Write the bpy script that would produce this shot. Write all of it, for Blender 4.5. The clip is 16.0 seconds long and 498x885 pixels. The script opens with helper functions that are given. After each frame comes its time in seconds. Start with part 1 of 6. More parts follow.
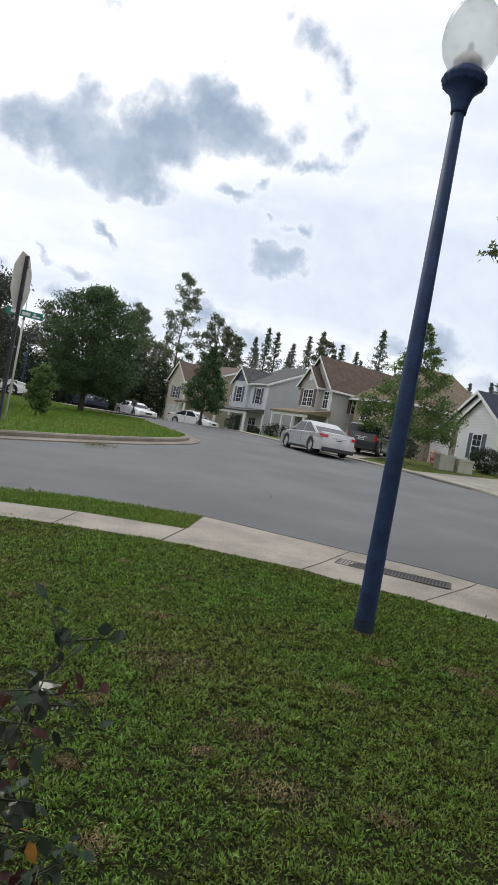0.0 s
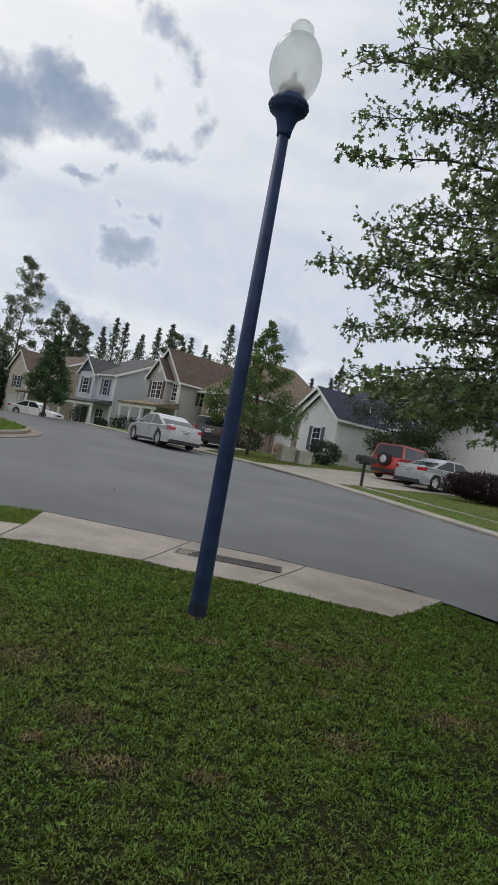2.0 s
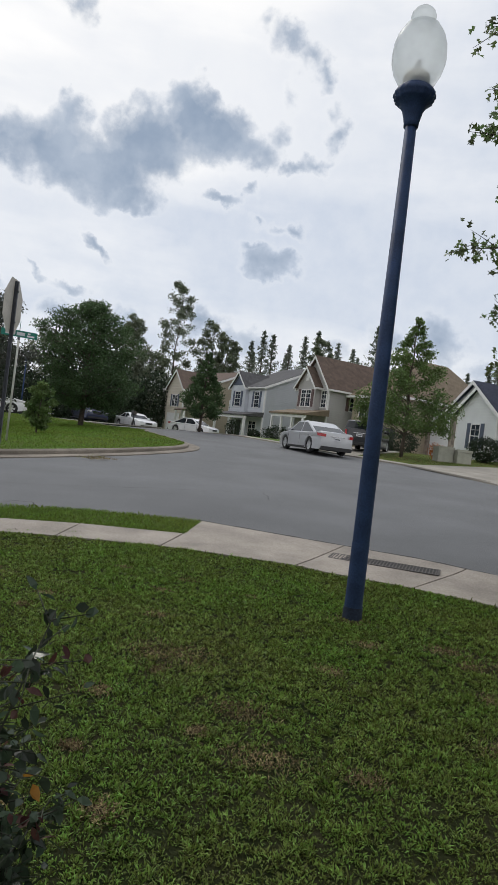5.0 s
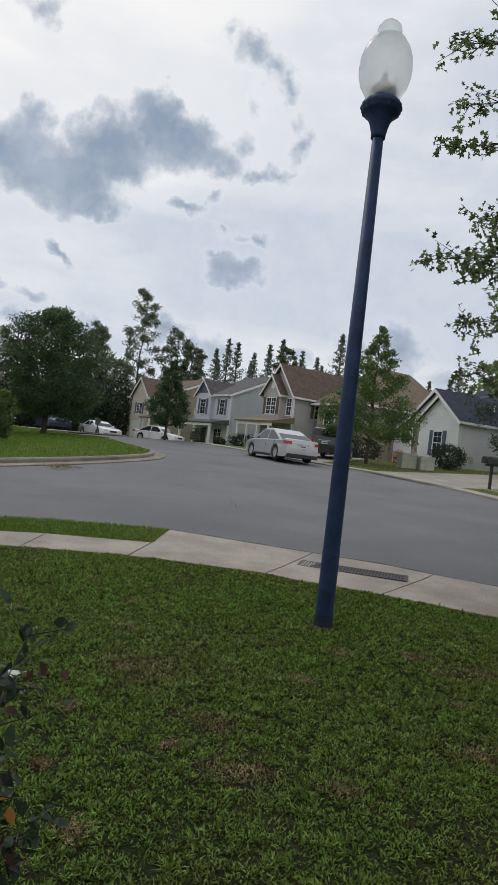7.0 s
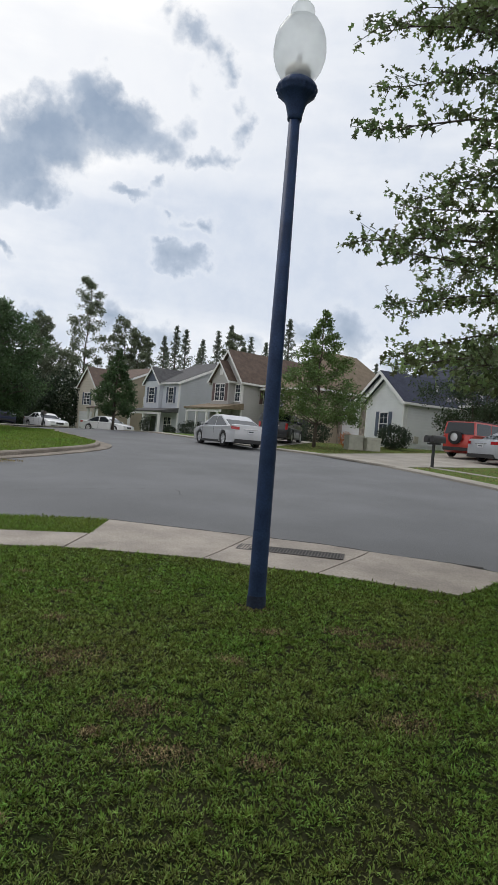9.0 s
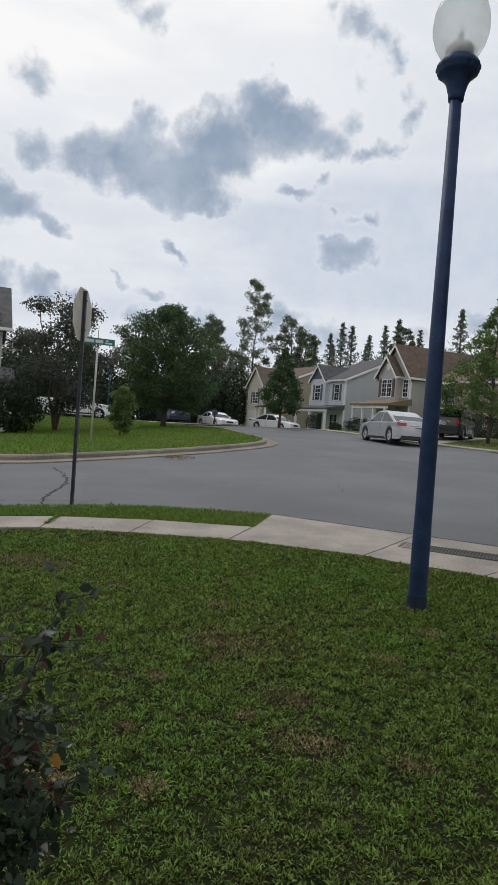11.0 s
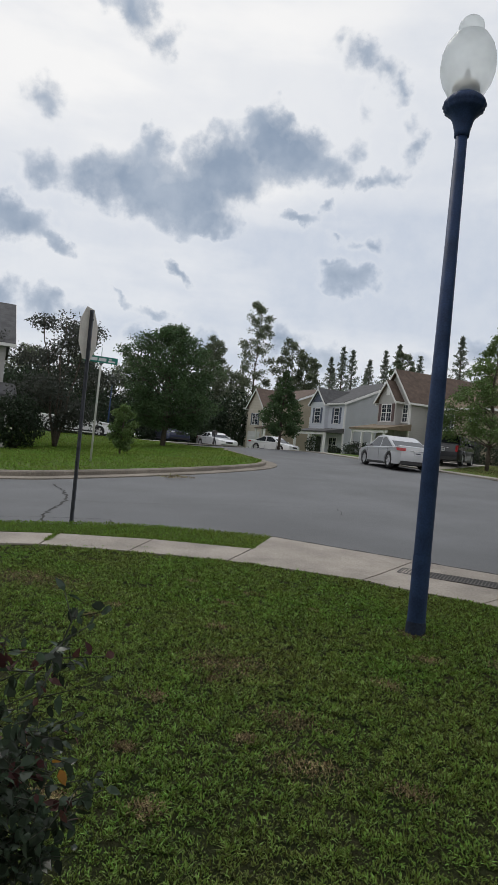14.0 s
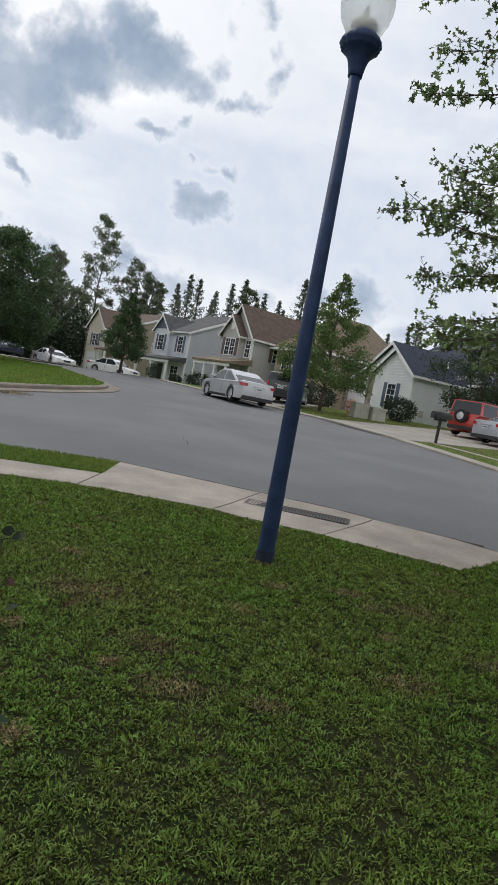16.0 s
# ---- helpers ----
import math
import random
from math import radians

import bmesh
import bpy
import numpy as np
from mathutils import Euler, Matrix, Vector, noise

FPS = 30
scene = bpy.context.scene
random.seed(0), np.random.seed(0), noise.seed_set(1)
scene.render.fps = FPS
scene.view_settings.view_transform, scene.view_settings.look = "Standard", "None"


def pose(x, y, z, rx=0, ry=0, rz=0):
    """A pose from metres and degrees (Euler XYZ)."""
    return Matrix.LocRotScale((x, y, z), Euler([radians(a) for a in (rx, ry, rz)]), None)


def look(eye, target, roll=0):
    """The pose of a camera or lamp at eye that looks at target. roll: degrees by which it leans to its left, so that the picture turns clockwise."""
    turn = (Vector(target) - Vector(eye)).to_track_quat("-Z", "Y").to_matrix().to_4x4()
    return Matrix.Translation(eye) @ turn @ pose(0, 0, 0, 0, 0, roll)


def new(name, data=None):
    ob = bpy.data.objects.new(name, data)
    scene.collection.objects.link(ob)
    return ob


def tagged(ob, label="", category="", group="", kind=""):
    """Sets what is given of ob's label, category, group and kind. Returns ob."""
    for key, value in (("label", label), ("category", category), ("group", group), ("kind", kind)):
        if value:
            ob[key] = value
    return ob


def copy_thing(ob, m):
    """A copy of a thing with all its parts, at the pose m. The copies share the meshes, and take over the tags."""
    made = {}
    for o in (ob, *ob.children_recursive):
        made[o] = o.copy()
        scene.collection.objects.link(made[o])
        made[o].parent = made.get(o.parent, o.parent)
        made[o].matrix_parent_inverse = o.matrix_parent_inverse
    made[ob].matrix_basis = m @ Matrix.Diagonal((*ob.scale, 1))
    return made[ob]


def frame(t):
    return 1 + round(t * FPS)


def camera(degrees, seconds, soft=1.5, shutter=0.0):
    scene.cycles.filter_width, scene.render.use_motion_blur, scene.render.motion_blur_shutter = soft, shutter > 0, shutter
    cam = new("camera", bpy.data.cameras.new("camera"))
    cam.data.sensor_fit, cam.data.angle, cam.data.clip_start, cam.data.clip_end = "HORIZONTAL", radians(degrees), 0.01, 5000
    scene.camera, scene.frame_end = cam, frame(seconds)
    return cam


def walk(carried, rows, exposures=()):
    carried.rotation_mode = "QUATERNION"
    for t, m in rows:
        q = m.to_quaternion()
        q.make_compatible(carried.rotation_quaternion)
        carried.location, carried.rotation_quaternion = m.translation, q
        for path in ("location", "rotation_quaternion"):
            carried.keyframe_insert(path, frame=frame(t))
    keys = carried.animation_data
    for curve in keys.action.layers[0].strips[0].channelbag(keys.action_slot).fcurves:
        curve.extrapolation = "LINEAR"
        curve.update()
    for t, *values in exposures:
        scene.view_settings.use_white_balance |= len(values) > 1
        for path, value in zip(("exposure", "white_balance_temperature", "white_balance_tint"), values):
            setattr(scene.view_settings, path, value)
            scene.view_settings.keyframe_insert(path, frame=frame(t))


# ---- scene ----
cam = camera(42.06, 16.0, soft=0.7)
PATH = [
    (0, pose(-0.385, -0.193, 1.755, 89.4, -10.82, 9.27)),
    (0.5, pose(-0.352, -0.192, 1.783, 90.23, -9.17, 2.06)),
    (1, pose(-0.352, -0.354, 1.779, 87.94, -9.08, 2.62)),
    (1.5, pose(-0.362, -0.434, 1.79, 91.39, -11.8, -1.16)),
    (2, pose(-0.254, -0.47, 1.808, 91.2, -10.72, -4.17)),
    (2.5, pose(-0.06, -0.513, 1.799, 88.56, -6.35, 5)),
    (3, pose(0.101, -0.486, 1.782, 88.84, -6.45, 8.99)),
    (3.5, pose(0.117, -0.47, 1.792, 89.01, -4.36, 10.85)),
    (4, pose(-0.016, -0.48, 1.791, 89.38, -7.32, 9.54)),
    (6.5, pose(-0.213, -0.523, 1.802, 90.04, -6.86, 9.07)),
    (7, pose(-0.218, -0.486, 1.79, 90.74, -7.05, 6.39)),
    (7.5, pose(-0.195, -0.5, 1.795, 89.8, -8.43, 0.24)),
    (8, pose(-0.169, -0.489, 1.793, 91.07, -7.64, -2.12)),
    (8.5, pose(-0.094, -0.497, 1.798, 90.28, -5.2, -2.96)),
    (9, pose(0.017, -0.48, 1.794, 90, -5.05, 2.23)),
    (9.5, pose(0.091, -0.495, 1.793, 89.41, -5.24, 10.84)),
    (10, pose(0.105, -0.498, 1.789, 88.38, -4.47, 17.32)),
    (12.5, pose(0.113, -0.544, 1.793, 89.47, -4.86, 16.32)),
    (13, pose(0.097, -0.572, 1.793, 89.87, -5.67, 17.15)),
    (13.5, pose(0.09, -0.566, 1.795, 90.17, -5.74, 16.85)),
    (14, pose(0.084, -0.563, 1.798, 90.4, -5.99, 16.86)),
    (14.5, pose(0.075, -0.527, 1.793, 90.23, -6.5, 15.46)),
    (15, pose(0.016, -0.542, 1.779, 90.31, -8.3, 9.55)),
    (15.5, pose(-0.134, -0.545, 1.781, 89.11, -10.52, 5.3)),
    (16, pose(-0.19, -0.56, 1.761, 86.19, -10.9, 2.43)),
]
EXPOSURES = [(0.0, 0.22), (0.4, 0.0), (1.2, -0.06), (2.0, -0.11), (2.6, 0.02), (4.2, 0.0), (6.5, -0.13), (7.2, -0.16), (8.0, -0.06), (9.0, 0.03), (9.5, 0.0), (10.2, -0.07), (12.5, -0.15), (14.5, -0.17), (15.4, -0.13), (16.0, 0.06)]
walk(cam, PATH, EXPOSURES)

from mathutils.geometry import tessellate_polygon

# ---- light ----
world = bpy.data.worlds.new("sky")
scene.world = world
world.use_nodes = True
wt = world.node_tree
wt.nodes.clear()


def wn(kind, **inputs):
    n = wt.nodes.new(kind)
    for k, v in inputs.items():
        setattr(n, k, v)
    return n


def wmath(op, a, b=None, clamp=False):
    n = wn("ShaderNodeMath", operation=op, use_clamp=clamp)
    for i, v in enumerate((a, b)):
        if v is None:
            continue
        if isinstance(v, (int, float)):
            n.inputs[i].default_value = v
        else:
            wt.links.new(v, n.inputs[i])
    return n.outputs[0]


def wnoise(vector, scale, detail, rough=0.55):
    n = wn("ShaderNodeTexNoise")
    n.inputs["Scale"].default_value, n.inputs["Detail"].default_value = scale, detail
    n.inputs["Roughness"].default_value = rough
    wt.links.new(vector, n.inputs["Vector"])
    return n


def wmix(fac, a, b):
    n = wn("ShaderNodeMix", data_type="RGBA")
    for sock, v in ((n.inputs[0], fac), (n.inputs[6], a), (n.inputs[7], b)):
        if isinstance(v, (int, float)):
            sock.default_value = v
        elif isinstance(v, tuple):
            sock.default_value = (*v, 1)
        else:
            wt.links.new(v, sock)
    return n.outputs[2]


# clouds: azimuth and height of the middle, half width and half height in degrees, depth, lean
CLOUDS = [
    # the large cumulus
    (36.4, 20.3, 3.2, 1.4, 0.5, 0), (32.6, 20.2, 3.0, 1.6, 0.65, 0), (28.6, 20.6, 4.0, 2.4, 0.95, 5), (24.6, 20.3, 4.0, 2.5, 1.0, 0),
    (22.2, 18.9, 2.3, 1.3, 0.8, 0), (27.8, 23.2, 1.6, 1.7, 0.85, 0), (21.2, 23.2, 3.8, 2.7, 1.0, 0), (18.1, 26.0, 2.2, 2.3, 1.0, 0),
    (15.5, 24.5, 3.0, 2.2, 1.0, 0), (12.6, 23.7, 2.4, 1.4, 0.7, 0), (10.5, 25.5, 1.4, 1.1, 0.4, 0),
    # thin ragged wisps
    (12.5, 32.4, 1.5, 0.9, 0.35, 0), (10.2, 31.5, 1.8, 1.2, 0.5, 0), (8.2, 30.3, 1.5, 1.2, 0.42, 30), (9.9, 28.2, 0.9, 1.6, 0.3, 0),
    (6.8, 29.2, 1.0, 1.2, 0.5, 40), (5.6, 27.2, 1.0, 1.4, 0.35, 0), (5.0, 25.3, 1.1, 1.4, 0.55, 0), (6.6, 23.8, 1.7, 0.9, 0.5, -15), (8.7, 22.9, 1.2, 0.7, 0.5, 0),
    # upper and lower banks
    (31.0, 32.9, 3.0, 1.7, 0.7, 30), (28.2, 31.2, 1.4, 1.6, 0.5, 0), (37.3, 25.4, 1.9, 1.6, 0.55, 0), (38.6, 16.6, 3.0, 1.5, 0.85, 15), (35.5, 15.4, 1.8, 0.8, 0.65, 15),
    (24.8, 14.2, 1.7, 0.55, 0.6, 38), (29.5, 11.9, 1.1, 0.45, 0.45, 40), (26.6, 11.0, 2.0, 0.6, 0.45, 5), (14.2, 19.9, 1.8, 0.55, 0.55, 0), (12.2, 20.4, 0.7, 0.6, 0.45, 0),
    (11.2, 18.3, 0.9, 0.5, 0.4, 0), (7.2, 18.1, 1.2, 0.8, 0.5, 30), (9.0, 17.7, 1.5, 0.6, 0.35, 0), (9.6, 15.0, 2.2, 1.4, 0.75, 0), (11.1, 16.2, 1.3, 0.6, 0.4, 0),
    # low heaps over the woods
    (38.8, 10.3, 2.3, 1.6, 0.6, 0), (35.3, 10.2, 1.9, 1.3, 0.6, 0), (32.9, 9.8, 1.5, 0.9, 0.45, 0), (27.5, 8.8, 1.3, 1.3, 0.5, 0), (22.0, 8.6, 1.5, 1.6, 0.5, 0),
    (14.3, 9.3, 2.0, 1.6, 0.5, 0), (11.0, 8.0, 3.0, 1.3, 0.45, 0), (3.5, 8.4, 3.0, 1.5, 0.4, 0), (-1.5, 9.4, 2.4, 1.5, 0.4, 0), (-5.2, 10.4, 2.3, 2.3, 0.5, 0), (-9.5, 8.0, 2.6, 1.3, 0.4, 0)]
way = wn("ShaderNodeTexCoord").outputs["Generated"]
parts_xyz = wn("ShaderNodeSeparateXYZ")
wt.links.new(way, parts_xyz.inputs[0])
azimuth = wmath("MULTIPLY", wmath("ARCTAN2", wmath("MULTIPLY", parts_xyz.outputs["X"], -1.0), parts_xyz.outputs["Y"]), 57.2958)
rise_deg = wmath("MULTIPLY", wmath("ARCSINE", parts_xyz.outputs["Z"]), 57.2958)


def wrange(value, a, b, c=0.0, d=1.0, smooth=True):
    n = wn("ShaderNodeMapRange", interpolation_type="SMOOTHSTEP" if smooth else "LINEAR")
    wt.links.new(value, n.inputs["Value"])
    for key, v in (("From Min", a), ("From Max", b), ("To Min", c), ("To Max", d)):
        n.inputs[key].default_value = v
    return n.outputs[0]


def lobe(vector, az, el, wide, high, lean=0.0):
    """How far off a direction is from an ellipse of the sky: 0 in its middle, 1 at its rim."""
    n = wn("ShaderNodeMapping", vector_type="TEXTURE")
    wt.links.new(vector, n.inputs["Vector"])
    n.inputs["Location"].default_value, n.inputs["Rotation"].default_value = (az, el, 0), (0, 0, radians(lean))
    n.inputs["Scale"].default_value = (wide, high, 1)
    length = wn("ShaderNodeVectorMath", operation="LENGTH")
    wt.links.new(n.outputs[0], length.inputs[0])
    return length.outputs["Value"]


plain = wn("ShaderNodeCombineXYZ")
wt.links.new(azimuth, plain.inputs[0])
wt.links.new(rise_deg, plain.inputs[1])


def pushed(vector, scale, detail, amount):
    """Sky degrees pushed about by noise."""
    n = wnoise(way, scale, detail, 0.55)
    off = wn("ShaderNodeVectorMath", operation="SUBTRACT")
    wt.links.new(n.outputs["Color"], off.inputs[0])
    off.inputs[1].default_value = (0.5, 0.5, 0.5)
    move = wn("ShaderNodeVectorMath", operation="MULTIPLY")
    wt.links.new(off.outputs[0], move.inputs[0])
    move.inputs[1].default_value = (amount, amount, 0)
    added = wn("ShaderNodeVectorMath", operation="ADD")
    wt.links.new(vector, added.inputs[0])
    wt.links.new(move.outputs[0], added.inputs[1])
    return added.outputs[0]


bent = pushed(pushed(plain.outputs[0], 9.0, 2, 2.2), 30.0, 6, 3.4)
field = None
for az, el, wide, high, depth, lean in CLOUDS:
    blob = wrange(lobe(bent, az, el, wide * 1.1, high * 1.1, lean), 1.35, 0.1, 0.0, depth, False)
    field = blob if field is None else wmath("SMOOTH_MAX", field, blob)
    if field.node.type == "MATH":
        field.node.inputs[2].default_value = 0.12
billow = wnoise(way, 24.0, 8, 0.58)
ragged = wmath("ADD", field, wmath("MULTIPLY", wmath("SUBTRACT", billow.outputs[0], 0.5), wrange(field, 0.0, 0.25, 0.0, 0.80)))
cover = wmath("MULTIPLY", wrange(ragged, 0.09, 0.50), wrange(ragged, 0.05, 0.70, 0.36, 0.98, False), clamp=True)
rim = wmath("MULTIPLY", wrange(ragged, 0.02, 0.16), wrange(ragged, 0.34, 0.16))
flat = wn("ShaderNodeVectorMath", operation="MULTIPLY")
wt.links.new(way, flat.inputs[0])
flat.inputs[1].default_value = (1, 1, 3.4)
veil = wnoise(flat.outputs[0], 3.0, 5, 0.5)
sky = wn("ShaderNodeTexSky", sky_type="NISHITA", sun_disc=False)
sky.sun_elevation, sky.sun_rotation = radians(48), radians(-35)
clear = wn("ShaderNodeVectorMath", operation="SCALE")
wt.links.new(sky.outputs[0], clear.inputs[0])
clear.inputs["Scale"].default_value = 0.10
# the veil is brightest before the hidden sun, and greyer low down towards the houses
bright = wrange(lobe(plain.outputs[0], 26, 29, 36, 17), 1.15, 0.25)
band = wrange(lobe(plain.outputs[0], 4, 15.5, 19, 5.5, 6), 1.15, 0.55)
white = wmath("ADD", wmath("MULTIPLY", wrange(veil.outputs[0], 0.38, 0.62), 0.42), wmath("MULTIPLY", bright, 0.62), clamp=True)
white = wmath("SUBTRACT", white, wmath("MULTIPLY", band, 0.55), clamp=True)
haze = wmix(white, (0.60, 0.660, 0.765), (0.985, 0.98, 0.975))
haze = wmix(wmath("MULTIPLY", rim, 0.22), haze, (1.0, 0.995, 0.98))
haze = wmix(0.05, haze, clear.outputs[0])
soft = wnoise(way, 11.0, 5, 0.55)
deep = wmix(wrange(soft.outputs[0], 0.3, 0.7), (0.27, 0.347, 0.465), (0.43, 0.50, 0.605))
tone = wmix(cover, haze, deep)
# thicker overcast away from the bright side of the sky
thick = wn("ShaderNodeMapRange", interpolation_type="SMOOTHSTEP")
wt.links.new(parts_xyz.outputs["Y"], thick.inputs["Value"])
thick.inputs["From Min"].default_value, thick.inputs["From Max"].default_value = -0.5, 0.5
tone = wmix(thick.outputs[0], (0.80, 0.805, 0.825), tone)
back = wn("ShaderNodeBackground")
wt.links.new(tone, back.inputs["Color"])
back.inputs["Strength"].default_value = 1.06
wt.links.new(back.outputs[0], wn("ShaderNodeOutputWorld").inputs["Surface"])

sun = new("sun", bpy.data.lights.new("sun", "SUN"))
sun.data.energy, sun.data.angle, sun.data.color = 0.9, radians(14), (1.0, 0.95, 0.88)
sun.matrix_world = look((-20, 28, 40), (0, 0, 0))

# ---- materials ----


def mat(name, color, rough=0.8, vary=0.15, scale=6.0, bump=0.1, fine_scale=60.0, metal=0.0, second=None, coat=0.0, island=0.0, spec=0.5):
    """A surface with grain at two scales."""
    m = bpy.data.materials.new(name)
    m.use_nodes = True
    nt = m.node_tree
    b = nt.nodes["Principled BSDF"]
    b.inputs["Roughness"].default_value, b.inputs["Metallic"].default_value = rough, metal
    b.inputs["Coat Weight"].default_value = coat
    b.inputs["Specular IOR Level"].default_value = spec
    tc = nt.nodes.new("ShaderNodeTexCoord")
    n1, n2 = nt.nodes.new("ShaderNodeTexNoise"), nt.nodes.new("ShaderNodeTexNoise")
    for n, s, d in ((n1, scale, 5), (n2, fine_scale, 4)):
        n.inputs["Scale"].default_value, n.inputs["Detail"].default_value = s, d
        nt.links.new(tc.outputs["Object"], n.inputs["Vector"])
    mix = nt.nodes.new("ShaderNodeMix")
    mix.data_type = "RGBA"
    other = second or tuple(c * (1 - vary) for c in color)
    top = tuple(min(1, c * (1 + vary * 0.6)) for c in color) if not second else color
    mix.inputs[6].default_value, mix.inputs[7].default_value = (*other, 1), (*top, 1)
    ramp = nt.nodes.new("ShaderNodeMapRange")
    ramp.inputs["From Min"].default_value, ramp.inputs["From Max"].default_value = 0.33, 0.67
    nt.links.new(n1.outputs[0], ramp.inputs["Value"])
    nt.links.new(ramp.outputs[0], mix.inputs[0])
    mix2 = nt.nodes.new("ShaderNodeMix")
    mix2.data_type, mix2.blend_type = "RGBA", "MULTIPLY"
    mix2.inputs[0].default_value = min(1.0, vary * 2.2)
    g = nt.nodes.new("ShaderNodeMapRange")
    g.inputs["From Min"].default_value, g.inputs["From Max"].default_value = 0.25, 0.75
    g.inputs["To Min"].default_value, g.inputs["To Max"].default_value = 0.6, 1.3
    nt.links.new(n2.outputs[0], g.inputs["Value"])
    nt.links.new(mix.outputs[2], mix2.inputs[6])
    nt.links.new(g.outputs[0], mix2.inputs[7])
    last = mix2.outputs[2]
    if island:
        geo = nt.nodes.new("ShaderNodeNewGeometry")
        hsv = nt.nodes.new("ShaderNodeHueSaturation")
        for sock, lo, hi in (("Value", 1 - island, 1 + island), ("Hue", 0.5 - island * 0.05, 0.5 + island * 0.03)):
            mr = nt.nodes.new("ShaderNodeMapRange")
            mr.inputs["To Min"].default_value, mr.inputs["To Max"].default_value = lo, hi
            nt.links.new(geo.outputs["Random Per Island"], mr.inputs["Value"])
            nt.links.new(mr.outputs[0], hsv.inputs[sock])
        nt.links.new(last, hsv.inputs["Color"])
        last = hsv.outputs[0]
    nt.links.new(last, b.inputs["Base Color"])
    if bump:
        bp = nt.nodes.new("ShaderNodeBump")
        bp.inputs["Strength"].default_value, bp.inputs["Distance"].default_value = bump, 0.02
        nt.links.new(n2.outputs[0], bp.inputs["Height"])
        nt.links.new(bp.outputs[0], b.inputs["Normal"])
    return m


def boards(m, pitch, depth=0.5, axis="Z"):
    """Adds lap lines of siding or shingle courses to a surface."""
    nt = m.node_tree
    b = nt.nodes["Principled BSDF"]
    tc = nt.nodes.new("ShaderNodeTexCoord")
    sep = nt.nodes.new("ShaderNodeSeparateXYZ")
    nt.links.new(tc.outputs["Object"], sep.inputs[0])
    d = nt.nodes.new("ShaderNodeMath")
    d.operation = "DIVIDE"
    d.inputs[1].default_value = pitch
    nt.links.new(sep.outputs[axis], d.inputs[0])
    fr = nt.nodes.new("ShaderNodeMath")
    fr.operation = "FRACT"
    nt.links.new(d.outputs[0], fr.inputs[0])
    bp = nt.nodes.new("ShaderNodeBump")
    bp.inputs["Strength"].default_value, bp.inputs["Distance"].default_value = depth, 0.03
    nt.links.new(fr.outputs[0], bp.inputs["Height"])
    nt.links.new(bp.outputs[0], b.inputs["Normal"])
    return m


def glass_mat(name, color, rough=0.05, alpha=1.0):
    m = bpy.data.materials.new(name)
    m.use_nodes = True
    b = m.node_tree.nodes["Principled BSDF"]
    b.inputs["Base Color"].default_value = (*color, 1)
    b.inputs["Roughness"].default_value = rough
    b.inputs["Alpha"].default_value = alpha
    return m


# soil colour darkened to carry the shade in the gaps between tufts
M_LAWN = mat("shaded_lawn_soil", (0.022, 0.032, 0.011), 0.95, 0.45, 3.5, 0.9, 45, second=(0.038, 0.038, 0.018), spec=0.08)
M_STRAW = mat("dry_thatch", (0.35, 0.275, 0.15), 0.9, 0.3, 5, 0, 20, second=(0.17, 0.135, 0.07), island=0.6, spec=0.1)
M_TURF = mat("turf", (0.085, 0.15, 0.030), 0.95, 0.4, 1.2, 0.9, 30, second=(0.115, 0.150, 0.042), spec=0.08)
M_BLADE = mat("grass_blade", (0.160, 0.266, 0.044), 0.6, 0.5, 1.1, 0, 13, second=(0.190, 0.240, 0.056), island=0.9, spec=0.3)
M_DRYBLADE = mat("dry_grass_blade", (0.19, 0.215, 0.075), 0.7, 0.4, 0.7, 0, 8, second=(0.27, 0.205, 0.11), island=0.6, spec=0.2)
M_BLADE2 = mat("fresh_grass_blade", (0.128, 0.235, 0.036), 0.7, 0.35, 0.5, 0, 9, second=(0.175, 0.24, 0.045), island=0.45, spec=0.25)
M_ASPHALT = mat("worn_asphalt", (0.156, 0.161, 0.168), 0.9, 0.16, 0.45, 0.6, 60)
M_CONCRETE = mat("concrete", (0.365, 0.325, 0.282), 0.9, 0.24, 1.6, 0.45, 40)
M_CONC2 = mat("dusty_concrete", (0.33, 0.305, 0.265), 0.9, 0.2, 0.9, 0.35, 90)
M_KERB = mat("weathered_kerb", (0.30, 0.265, 0.22), 0.92, 0.4, 1.3, 0.5, 30, second=(0.19, 0.165, 0.135))
M_JOINT = mat("dark_joint", (0.05, 0.045, 0.04), 0.95, 0.3, 8, 0.3, 90)
M_CRACK_PIT = mat("tar_crack_and_pit_shade", (0.035, 0.034, 0.033), 0.9, 0.2, 8, 0.2, 90)
M_IRON = mat("dark_iron", (0.095, 0.085, 0.08), 0.8, 0.3, 6, 0.3, 80, metal=0.1)
M_NAVY = mat("navy_paint", (0.026, 0.052, 0.125), 0.6, 0.3, 5, 0.12, 70, spec=0.25)
M_NAVYDARK = mat("dark_navy_paint", (0.022, 0.033, 0.062), 0.6, 0.4, 6, 0.2, 50, spec=0.3)
M_POSTM = mat("galvanised_dark", (0.09, 0.095, 0.115), 0.5, 0.25, 7, 0.15, 60, metal=0.5)
M_SIGNBACK = mat("weathered_aluminium", (0.56, 0.52, 0.46), 0.55, 0.12, 5, 0.1, 40, metal=0.2)
M_SIGNRED = mat("sign_red", (0.45, 0.03, 0.03), 0.5, 0.1, 5, 0)
M_PALEPOST = mat("pale_post", (0.50, 0.50, 0.47), 0.6, 0.15, 5, 0.1)
M_SIGNGREEN = mat("sign_green", (0.01, 0.18, 0.14), 0.45, 0.1, 5, 0)
M_WHITE = mat("white_trim", (0.80, 0.80, 0.80), 0.6, 0.06, 3, 0.05)
